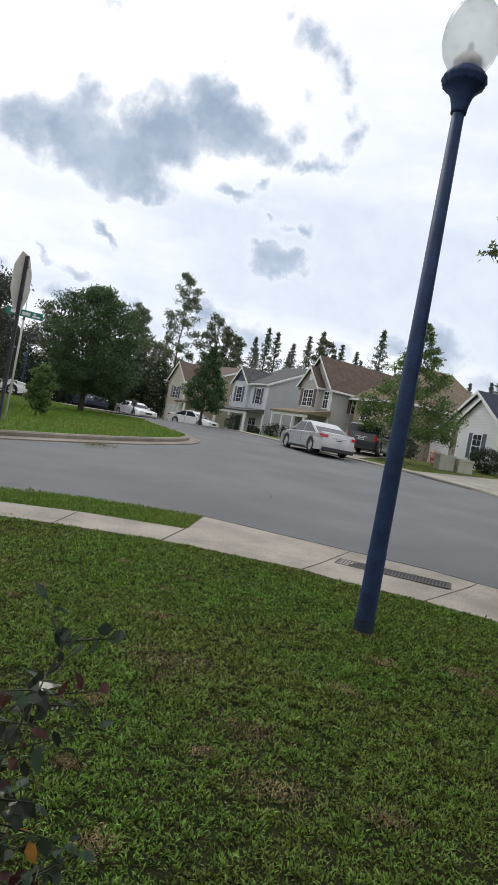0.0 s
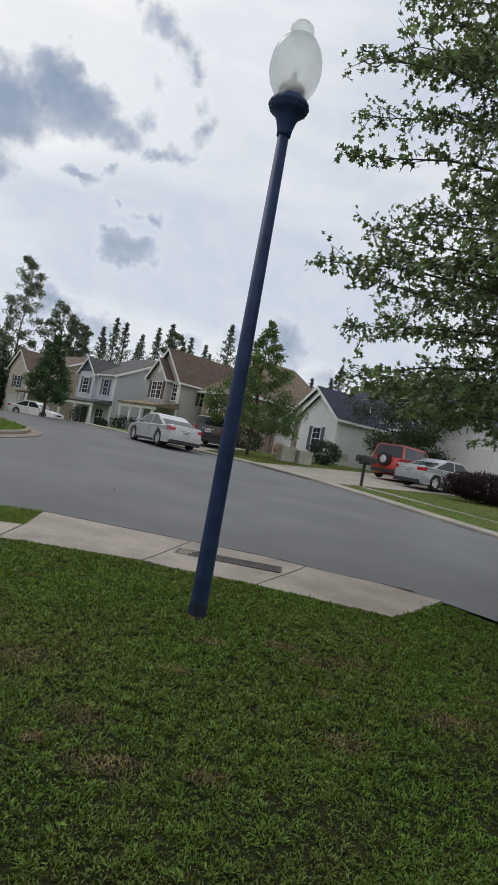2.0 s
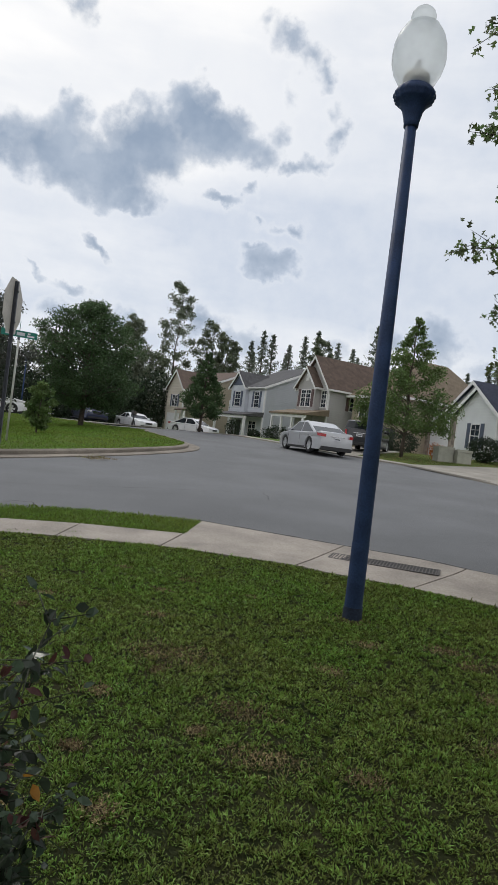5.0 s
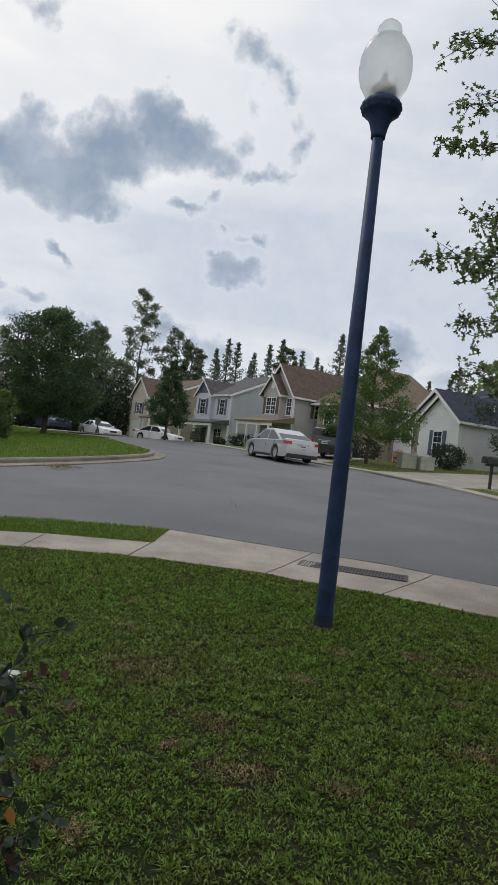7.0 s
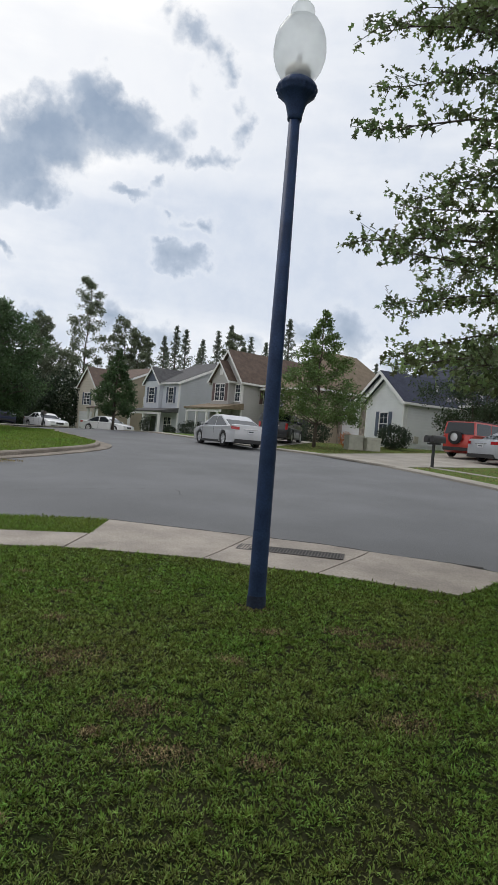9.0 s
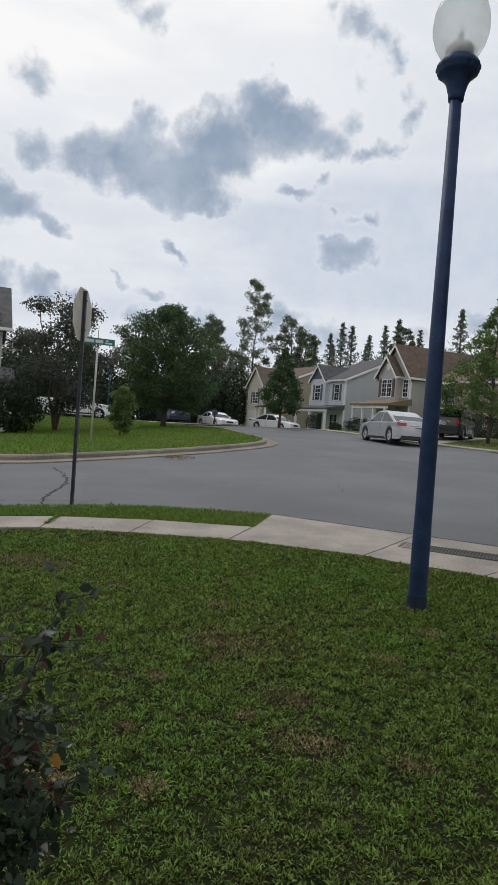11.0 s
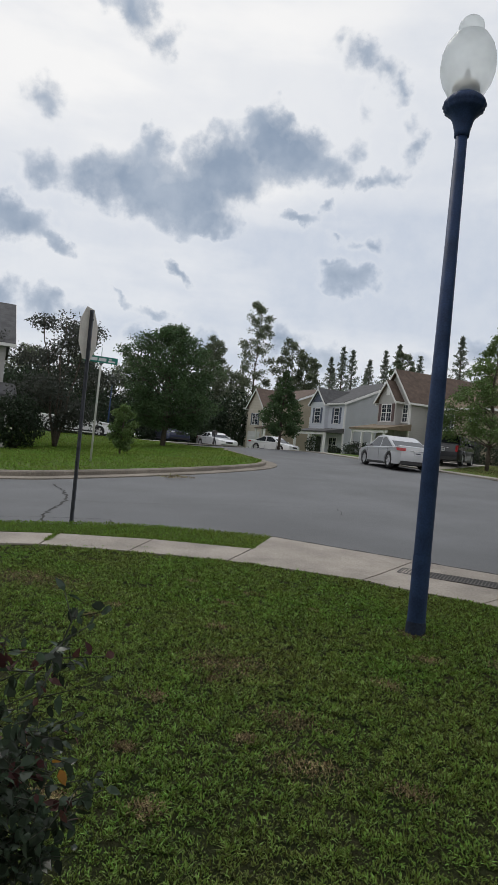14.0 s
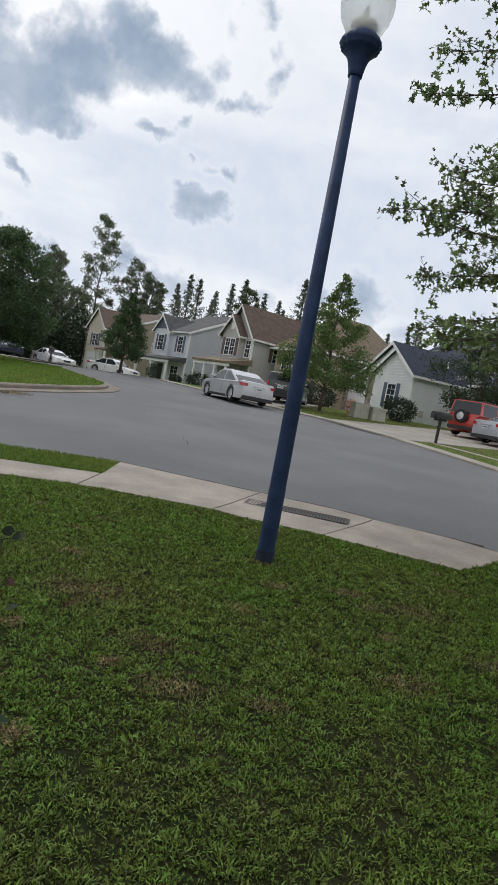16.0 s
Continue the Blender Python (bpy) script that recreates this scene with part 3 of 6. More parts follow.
def globe_glass():
    m = bpy.data.materials.new("frosted_globe")
    m.use_nodes = True
    nt = m.node_tree
    nt.nodes.clear()
    out = nt.nodes.new("ShaderNodeOutputMaterial")
    tr, df, gl = nt.nodes.new("ShaderNodeBsdfTransparent"), nt.nodes.new("ShaderNodeBsdfTranslucent"), nt.nodes.new("ShaderNodeBsdfGlossy")
    tr.inputs[0].default_value = (0.93, 0.95, 0.95, 1)
    df.inputs[0].default_value = (0.72, 0.75, 0.76, 1)
    gl.inputs["Roughness"].default_value = 0.25
    m1, m2 = nt.nodes.new("ShaderNodeMixShader"), nt.nodes.new("ShaderNodeMixShader")
    m1.inputs[0].default_value, m2.inputs[0].default_value = 0.5, 0.06
    tc, n = nt.nodes.new("ShaderNodeTexCoord"), nt.nodes.new("ShaderNodeTexNoise")
    n.inputs["Scale"].default_value = 5
    mr = nt.nodes.new("ShaderNodeMapRange")
    mr.inputs["To Min"].default_value, mr.inputs["To Max"].default_value = 0.35, 0.6
    nt.links.new(tc.outputs["Object"], n.inputs["Vector"])
    nt.links.new(n.outputs[0], mr.inputs["Value"])
    nt.links.new(mr.outputs[0], m1.inputs[0])
    nt.links.new(tr.outputs[0], m1.inputs[1])
    nt.links.new(df.outputs[0], m1.inputs[2])
    nt.links.new(m1.outputs[0], m2.inputs[1])
    nt.links.new(gl.outputs[0], m2.inputs[2])
    nt.links.new(m2.outputs[0], out.inputs["Surface"])
    return m


M_GLOBE = globe_glass()
LAMP = (-0.02, 5.46)
street_lamp(on_ground(*LAMP, 0.0, 0, 0, -0.5), 4.51, "navy metal street lamp with an acorn globe, on the lawn")
street_lamp(on_ground(-27.5, 48.6, 0.1), 4.37, "dark distant street lamp with a pale globe, beside the driveway", 0.07, 14)


def stop_sign(x, y, turn):
    e = empty("stop_sign", on_ground(x, y, 0.0, turn, 0, 1.2), "stop sign with pale back on a dark steel post", "stop sign")
    bm = bmesh.new()
    pts = [(-0.034, 0.0), (-0.034, 0.012), (-0.018, 0.014), (-0.018, 0.045), (0.018, 0.045), (0.018, 0.014), (0.034, 0.012), (0.034, 0.0)]
    prism(bm, pts, lambda u, v: (u, v, -0.2), lambda u, v: (u, v, 3.30))
    part("post", bm, M_POSTM, e)
    bm = bmesh.new()
    R = 0.40
    octo = [(R * math.cos(math.radians(22.5 + 45 * i)) / math.cos(math.radians(22.5)), R * math.sin(math.radians(22.5 + 45 * i)) / math.cos(math.radians(22.5))) for i in range(8)]
    prism(bm, octo, lambda u, v: (u, -0.006, 2.93 + v), lambda u, v: (u, -0.002, 2.93 + v))
    plate = part("plate", bm, M_SIGNBACK, e, "bare weathered back of the octagonal plate")
    bm = bmesh.new()
    prism(bm, [(u * 0.97, v * 0.97) for u, v in octo], lambda u, v: (u, -0.009, 2.93 + v), lambda u, v: (u, -0.0065, 2.93 + v))
    part("face", bm, M_SIGNRED, e, "red painted face")
    for z in (2.7, 3.15):
        bm = bmesh.new()
        lathe(bm, [(0.013, 0), (0.013, 0.012), (0.004, 0.016)], 8)
        bmesh.ops.rotate(bm, verts=bm.verts, cent=(0, 0, 0), matrix=Matrix.Rotation(radians(-90), 3, "X"))
        bmesh.ops.translate(bm, verts=bm.verts, vec=(0, 0.045, z))
        part("bolt", bm, M_POSTM, e)
    return e


stop_sign(-5.38, 8.33, -78)


def name_sign(x, y, turn):
    e = empty("street_name_sign", on_ground(x, y, 0.1, turn), "green street name sign on a pale post in the lawn", "street sign")
    bm = bmesh.new()
    lathe(bm, [(0.032, -0.2), (0.032, 3.05), (0.02, 3.07)], 12)
    part("post", bm, M_PALEPOST, e, smooth=True)
    boxpart("bracket", (-0.03, 0.03, -0.03, 0.03, 3.05, 3.14), M_POSTM, e, bevel=0.006)
    for z, a in ((3.14, 0.0), (3.36, 80.0)):
        bm = bmesh.new()
        box(bm, -0.52, 0.52, -0.006, 0.006, 0, 0.20, 0.002)
        blade = part("blade", bm, M_SIGNGREEN, e, "green sign blade with pale bars")
        blade.matrix_basis = pose(0, 0, z, 0, 0, a)
        for side in (-1, 1):
            for (x0, x1, z0, z1) in ((-0.40, -0.12, 0.05, 0.15), (-0.08, 0.16, 0.05, 0.15), (0.24, 0.32, 0.11, 0.16), (0.22, 0.44, 0.04, 0.09)):
                boxpart("bar", (x0, x1, side * 0.0085 - 0.0015, side * 0.0085 + 0.0015, z0, z1), M_PLATE, blade)
    return e


name_sign(-10.51, 17.48, 40)


def mailbox(x, y, turn, boxes=2):
    e = empty("mailbox", on_ground(x, y, 0.05, turn), "black metal mailboxes on a dark post beside the street", "mailbox")
    boxpart("post", (-0.045, 0.045, -0.045, 0.045, -0.1, 1.02), M_BLACKP, e, bevel=0.008)
    boxpart("arm", (-0.40 if boxes > 1 else -0.2, 0.40 if boxes > 1 else 0.2, -0.04, 0.04, 0.88, 0.95), M_BLACKP, e, bevel=0.006)
    for k in range(boxes):
        cx = -0.24 + 0.42 * k if boxes > 1 else 0.0
        bm = bmesh.new()
        arc = [(-0.13, 0.0), (0.13, 0.0)] + [(0.13 * math.cos(a), 0.14 + 0.13 * math.sin(a)) for a in [i * math.pi / 8 for i in range(9)]]
        prism(bm, arc, lambda u, v: (cx + u, -0.26, 0.955 + v), lambda u, v: (cx + u, 0.26, 0.955 + v))
        b = part("box", bm, M_BLACKP, e)
        bm = bmesh.new()
        prism(bm, [(u * 0.93, v * 0.95) for u, v in arc], lambda u, v: (cx + u, -0.272, 0.958 + v), lambda u, v: (cx + u, -0.262, 0.958 + v))
        part("door", bm, M_IRON, b)
        boxpart("flag", (cx + 0.132, cx + 0.14, -0.02, 0.1, 1.1, 1.16), M_TAIL, b, "small red flag")
    return e


mailbox(6.05, 24.34, 110)
mailbox(-17.3, 47.2, 40, 1)


# ---- vehicles ----
def inset_ring(pts, d):
    c = Vector((sum(p[0] for p in pts) / len(pts), sum(p[1] for p in pts) / len(pts)))
    return [(p[0] + (d if p[0] < c.x else -d), p[1] - d * (1 if p[1] > c.y else -1)) for p in pts]


def car(name, m, label, paint_m, L, W, H, wb, wheel_r, belt, hood, trunk, glass, rim_m=None, clear=0.2, spare=False, bed=None, boxy=False, category="car"):
    """A vehicle heading along its own +x. hood, trunk: heights at the ends; glass: x of cowl, roof front, roof rear, deck."""
    e = empty(name, m, label, category)
    rim_m = rim_m or M_RIM
    f, r = wb / 2 + 0.02, -wb / 2
    half = L / 2
    ar = wheel_r + 0.055

    def arch(cx):
        return [(cx + ar * math.cos(a), wheel_r + ar * math.sin(a)) for a in [math.pi * (1.12 - 1.24 * i / 9) for i in range(10)]]

    nose = [(half - 0.12, clear), (half - 0.02, clear + 0.12), (half, hood * 0.62), (half - 0.06, hood * 0.82), (half - 0.22, hood * 0.95)]
    x_cowl, x_rf, x_rr, x_deck = glass
    tops = [(x_cowl + 0.5 * (half - x_cowl) * 0.9, hood + (belt - hood) * 0.45), (x_cowl, belt), (x_deck, belt + (trunk - belt) * 0.4)]
    tail = [(-half + 0.22, trunk), (-half + 0.07, trunk - 0.03), (-half + 0.02, trunk * 0.75), (-half, trunk * 0.55), (-half + 0.03, clear + 0.1), (-half + 0.14, clear)]
    if bed:
        tops = [tops[0], (x_cowl, belt), (x_deck, belt), (x_deck - 0.02, trunk)]
        tail = tail[1:]
        tail[0] = (-half + 0.02, trunk)
    outline = arch(r) + arch(f) + nose + tops + tail
    bm = bmesh.new()
    w = W / 2
    rings = []
    for yy, d, tuck in ((-w, 0.05, 0), (-w + 0.025, 0.02, 0), (-w + 0.09, 0.0, 0), (w - 0.09, 0.0, 0), (w - 0.025, 0.02, 0), (w, 0.05, 0)):
        ring = []
        for (x, z) in outline:
            end = max(0.0, (abs(x) - (half - 0.55)) / 0.55)
            lean = 0.10 * max(0.0, (z - belt * 0.62) / (belt * 0.38)) if z > belt * 0.62 else 0.0
            y2 = yy * (1 - 0.13 * end ** 2) * (1 - lean * 0.35)
            x2 = x - math.copysign(d, x) * (1 if abs(x) > half - 0.5 else 0)
            z2 = z - (d if z > belt * 0.8 else 0)
            ring.append(bm.verts.new((x2, y2, z2)))
        rings.append(ring)
    n = len(outline)
    for a, b in zip(rings, rings[1:]):
        for i in range(n):
            bm.faces.new((a[i], a[(i + 1) % n], b[(i + 1) % n], b[i]))
    for ring in (rings[0], rings[-1]):
        tri = tessellate_polygon([[Vector((v.co.x, v.co.z, 0)) for v in ring]])
        for t in tri:
            try:
                bm.faces.new([ring[i] for i in t])
            except ValueError:
                pass
    bmesh.ops.recalc_face_normals(bm, faces=bm.faces)
    body = part("body", bm, paint_m, e, smooth="auto")
    # cabin
    zb, zt = belt - 0.02, H
    wb_, wt_ = w * 0.93, w * (0.86 if boxy else 0.77)

    def side(x, z, s, out=0.0):
        k = (z - zb) / (zt - zb)
        return (x, s * (wb_ + (wt_ - wb_) * k + out), z)

    prof = [(x_cowl, zb), (x_rf, zt - 0.05), (x_rf - 0.18, zt - 0.012), ((x_rf + x_rr) / 2, zt), (x_rr + 0.15, zt - 0.02), (x_rr, zt - 0.06), (x_deck, zb)]
    bm = bmesh.new()
    ring = [[bm.verts.new(side(x, z, s * q)) if q == 1 else bm.verts.new((x, s * (abs(side(x, z, 1)[1]) - 0.10), z + (0.02 if z > zb + 0.1 else 0))) for x, z in prof] for s, q in ((-1, 1), (-1, 0), (1, 0), (1, 1))]
    n = len(prof)
    for a, b in zip(ring, ring[1:]):
        for i in range(n - 1):
            bm.faces.new((a[i], a[i + 1], b[i + 1], b[i]))
    for rr in (ring[0], ring[-1]):
        bm.faces.new(rr)
    bmesh.ops.recalc_face_normals(bm, faces=bm.faces)
    part("cabin", bm, paint_m, e, smooth="auto")

    def pane(pname, pts3, t=0.006):
        bm = bmesh.new()
        a, b, c = (Vector(p) for p in pts3[:3])
        nrm = (b - a).cross(c - a).normalized()
        ctr = sum((Vector(p) for p in pts3), Vector()) / len(pts3)
        if nrm.dot(ctr - Vector((0, 0, belt))) < 0:
            nrm.negate()
        v0 = [bm.verts.new(Vector(p) - nrm * 0.01) for p in pts3]
        v1 = [bm.verts.new(Vector(p) + nrm * t) for p in pts3]
        bm.faces.new(v0)
        bm.faces.new(v1)
        k = len(pts3)
        for i in range(k):
            bm.faces.new((v0[i], v0[(i + 1) % k], v1[(i + 1) % k], v1[i]))
        bmesh.ops.recalc_face_normals(bm, faces=bm.faces)
        return part(pname, bm, M_CARGLASS, e, "dark tinted glass")

    z0, z1 = zb + 0.035, zt - 0.085
    lerp = lambda a, b, t: a + (b - a) * t
    fx = lambda z: lerp(x_cowl, x_rf, (z - zb) / (zt - 0.05 - zb))
    bx = lambda z: lerp(x_deck, x_rr, (z - zb) / (zt - 0.06 - zb))
    mid = (x_cowl + x_deck) / 2 + 0.05
    for s in (-1, 1):
        pane("side_window", [side(fx(z0) - 0.16, z0, s), side(fx(z1) - 0.10, z1, s), side(mid + 0.04, z1, s), side(mid + 0.04, z0, s)])
        pane("side_window", [side(mid - 0.04, z0, s), side(mid - 0.04, z1, s), side(bx(z1) + 0.10, z1, s), side(bx(z0) + 0.22, z0, s)])
    wy0, wy1 = wb_ - 0.05, wt_ - 0.08
    pane("windscreen", [(fx(z0) + 0.0, -wy0, z0), (fx(z0), wy0, z0), (fx(z1 + 0.03), wy1, z1 + 0.03), (fx(z1 + 0.03), -wy1, z1 + 0.03)], 0.012)
    pane("rear_window", [(bx(z0), -wy0, z0), (bx(z0), wy0, z0), (bx(z1 + 0.02), wy1, z1 + 0.02), (bx(z1 + 0.02), -wy1, z1 + 0.02)], 0.012)
    # wheels
    for cx in (f, r):
        for s in (-1, 1):
            wheel = new("wheel")
            wheel.parent = e
            wheel.location = (cx, s * (w - 0.115), wheel_r)
            bm = bmesh.new()
            prof2 = [(wheel_r * 0.66, -0.10), (wheel_r * 0.93, -0.105), (wheel_r, -0.075), (wheel_r, 0.075), (wheel_r * 0.93, 0.105), (wheel_r * 0.66, 0.10)]
            lathe(bm, prof2, 24, cap=False)
            bmesh.ops.rotate(bm, verts=bm.verts, cent=(0, 0, 0), matrix=Matrix.Rotation(radians(90), 3, "X"))
            part("tyre", bm, M_RUBBER, wheel, smooth=True)
            bm = bmesh.new()
            lathe(bm, [(wheel_r * 0.67, -0.09), (wheel_r * 0.67, 0.085)], 24, cap=False)
            lathe(bm, [(wheel_r * 0.14, -0.02), (wheel_r * 0.14, 0.07), (wheel_r * 0.08, 0.08)], 12)
            for q in range(5):
                a = q * 2 * math.pi / 5
                mm = Matrix.Rotation(a, 4, "Z")
                vs = len(bm.verts)
                k0 = [Vector((wheel_r * 0.1, -0.035, 0.035)), Vector((wheel_r * 0.66, -0.085, 0.055)), Vector((wheel_r * 0.66, 0.085, 0.055)), Vector((wheel_r * 0.1, 0.035, 0.035))]
                top = [bm.verts.new(mm @ (p + Vector((0, 0, 0.025)))) for p in k0]
                low = [bm.verts.new(mm @ p) for p in k0]
                bm.faces.new(top)
                bm.faces.new(low[::-1])
                for i in range(4):
                    bm.faces.new((top[i], low[i], low[(i + 1) % 4], top[(i + 1) % 4]))
            bmesh.ops.recalc_face_normals(bm, faces=bm.faces)
            bmesh.ops.rotate(bm, verts=bm.verts, cent=(0, 0, 0), matrix=Matrix.Rotation(radians(-90 * s), 3, "X"))
            part("rim", bm, rim_m, wheel, "spoked alloy rim")
            bm = bmesh.new()
            lathe(bm, [(wheel_r * 0.66, -0.03), (wheel_r * 0.66, -0.02)], 20)
            bmesh.ops.rotate(bm, verts=bm.verts, cent=(0, 0, 0), matrix=Matrix.Rotation(radians(-90 * s), 3, "X"))
            part("brake_disc", bm, M_BLACKP, wheel)
    # lamps, bumpers, plate, mirrors, handles
    for s in (-1, 1):
        zt_ = trunk - 0.10
        bm = bmesh.new()
        pts = [(0.0, -0.08), (0.0, 0.05), (0.42, 0.07), (0.34, -0.06)] if not boxy else [(0.0, -0.26), (0.0, 0.06), (0.1, 0.06), (0.1, -0.26)]
        prism(bm, pts, lambda u, v: (-half + 0.015 + u * 0.9, s * (w * 0.86 + u * 0.18), zt_ + v - 0.06), lambda u, v: (-half - 0.012 + u * 0.9, s * (w * (0.74 if boxy else 0.64) + u * 0.6), zt_ + v - 0.06))
        part("tail_light", bm, M_TAIL, e, "red tail light")
        bm = bmesh.new()
        pts = [(0.0, -0.07), (0.0, 0.05), (-0.34, 0.10), (-0.30, -0.02)]
        prism(bm, pts, lambda u, v: (half - 0.03 + u, s * (w * 0.86 - u * 0.10), hood * 0.80 + v), lambda u, v: (half + 0.0 + u, s * (w * 0.5 - u * 0.5), hood * 0.80 + v))
        part("headlight", bm, M_HEAD, e, "clear headlight")
        boxpart("mirror", (x_cowl - 0.34, x_cowl - 0.20, s * (w + 0.03) - 0.09, s * (w + 0.03) + 0.09, belt - 0.0, belt + 0.13), paint_m if not boxy else M_BLACKP, e, bevel=0.03)
        for hx in (mid + 0.2, mid - 0.75):
            boxpart("door_handle", (hx - 0.09, hx + 0.09, s * (w - 0.005) - 0.012, s * (w - 0.005) + 0.012, belt - 0.16, belt - 0.13), paint_m if not boxy else M_BLACKP, e, bevel=0.004)
        for sx in (mid + 0.0, fx(z0) - 0.12, mid - 0.95):
            boxpart("door_seam", (sx - 0.006, sx + 0.006, s * (w + 0.001) - 0.003, s * (w + 0.001) + 0.003, clear + 0.16, belt - 0.06), M_BLACKP, e)
        boxpart("sill", (r + ar + 0.02, f - ar - 0.02, s * (w - 0.03) - 0.04, s * (w - 0.03) + 0.04, clear - 0.04, clear + 0.07), M_BLACKP, e, bevel=0.01)
    boxpart("rear_bumper", (-half - 0.025, -half + 0.25, -w * 0.84, w * 0.84, clear - 0.01, clear + 0.16), M_BLACKP, e, "dark lower bumper", 0.02)
    boxpart("front_bumper", (half - 0.28, half + 0.01, -w * 0.80, w * 0.80, clear - 0.01, clear + 0.14), M_BLACKP, e, "dark lower grille", 0.02)
    boxpart("grille", (half - 0.10, half + 0.015, -w * 0.34, w * 0.34, hood * 0.60, hood * 0.80), M_BLACKP, e, "dark grille", 0.015)
    boxpart("number_plate", (-half - 0.03, -half + 0.02, -0.16, 0.16, trunk * 0.62, trunk * 0.62 + 0.15), M_PLATE, e, "pale plate", 0.004)
    boxpart("plate_bar", (-half - 0.034, -half - 0.029, -0.12, 0.12, trunk * 0.62 + 0.05, trunk * 0.62 + 0.10), M_POSTM, e)
    boxpart("trim_strip", (-half - 0.02, -half + 0.02, -0.35, 0.35, trunk * 0.62 + 0.17, trunk * 0.62 + 0.20), M_CHROME, e, "chrome strip", 0.006)
    if spare:
        wheel = new("spare_wheel")
        wheel.parent = e
        wheel.location = (-half - 0.13, 0.05, 0.95)
        bm = bmesh.new()
        lathe(bm, [(0.2, -0.10), (0.31, -0.10), (0.34, -0.07), (0.34, 0.07), (0.31, 0.10), (0.2, 0.10)], 24, cap=False)
        bmesh.ops.rotate(bm, verts=bm.verts, cent=(0, 0, 0), matrix=Matrix.Rotation(radians(90), 3, "Y"))
        part("tyre", bm, M_RUBBER, wheel, smooth=True)
        bm = bmesh.new()
        lathe(bm, [(0.21, -0.06), (0.21, 0.06), (0.08, 0.085), (0.05, 0.10)], 18)
        bmesh.ops.rotate(bm, verts=bm.verts, cent=(0, 0, 0), matrix=Matrix.Rotation(radians(-90), 3, "Y"))
        part("rim", bm, M_RIM, wheel)
        for s in (-1, 1):
            boxpart("roof_rail", (x_rr + 0.1, x_rf - 0.3, s * (wt_ - 0.12) - 0.02, s * (wt_ - 0.12) + 0.02, H + 0.02, H + 0.07), M_BLACKP, e, bevel=0.01)
    if bed:
        boxpart("utility_bed", (-half + 0.0, x_deck - 0.06, -w - 0.02, w + 0.02, bed[0], bed[1]), paint_m, e, "white utility bed", 0.03)
        for k in range(3):
            x0 = -half + 0.15 + k * 0.72
            boxpart("bed_door", (x0, x0 + 0.62, -w - 0.035, -w - 0.018, bed[0] + 0.1, bed[1] - 0.08), paint_m, e, bevel=0.006)
    return e


SEDAN = dict(L=4.87, W=1.83, H=1.46, wb=2.78, wheel_r=0.345, belt=0.93, hood=0.82, trunk=1.02, glass=(1.22, 0.34, -0.72, -1.95))
car("silver_sedan", on_ground(-2.25, 30.75, 0, 119, 0, 0), "silver four-door sedan parked along the far kerb", P_SILVER, **SEDAN)
car("grey_sedan", on_ground(11.2, 29.6, 0.07, 28), "pewter sedan parked on the driveway by a dark hedge", P_SILVER2, L=4.8, W=1.82, H=1.47, wb=2.85, wheel_r=0.33, belt=0.97, hood=0.85, trunk=1.02, glass=(1.25, 0.38, -0.70, -1.80))
car("red_suv", on_ground(10.4, 32.8, 0.07, 44), "red boxy off-roader with a rear spare wheel on the driveway", P_RED, L=4.4, W=1.80, H=1.76, wb=2.56, wheel_r=0.36, belt=1.10, hood=1.00, trunk=1.12, glass=(1.0, 0.45, -1.95, -2.08), clear=0.32, spare=True, boxy=True, category="off-roader")
car("dark_suv", on_ground(0.35, 36.6, 0.07, 78), "black car parked on the driveway behind a young tree", P_BLACK, L=4.7, W=1.85, H=1.56, wb=2.7, wheel_r=0.36, belt=1.08, hood=1.0, trunk=1.12, glass=(1.1, 0.5, -1.9, -2.15), rim_m=M_RIM, clear=0.25, boxy=True)
car("white_coupe", on_ground(-18.6, 51.4, 0.0, -42), "low white coupe parked by the corner lawn", P_WHITE, L=4.6, W=1.84, H=1.28, wb=2.57, wheel_r=0.32, belt=0.86, hood=0.74, trunk=0.92, glass=(0.75, 0.05, -0.75, -1.5))
car("pickup_truck", on_ground(-22.6, 51.0, 0.14, -52), "dark pickup truck facing the street", P_BLUE, L=5.6, W=1.98, H=1.85, wb=3.5, wheel_r=0.40, belt=1.22, hood=1.16, trunk=1.2, glass=(1.25, 0.75, -0.9, -1.05), clear=0.35, boxy=True, rim_m=M_DARKRIM, category="pickup")
car("white_sedan", on_ground(-15.3, 58.0, 0.078, -22), "pale sedan parked on a driveway before a tan house", P_WHITE, **SEDAN)
car("utility_truck", on_ground(-27.6, 43.8, 0.14, 28), "white utility pickup with a service bed, by the driveway", P_WHITE, L=5.9, W=2.0, H=1.90, wb=3.6, wheel_r=0.40, belt=1.2, hood=1.12, trunk=0.85, glass=(1.35, 0.75, -0.55, -0.7), clear=0.35, boxy=True, bed=(0.72, 1.35), category="pickup")

# ---- houses ----
def siding(name, color, pitch=0.19):
    return boards(mat(name, color, 0.6, 0.06, 0.8, 0.0, 30), pitch, 1.0)


def shingles(name, color, second):
    return boards(mat(name, color, 0.95, 0.25, 2.5, 0.0, 25, second=second), 0.10, 0.8)


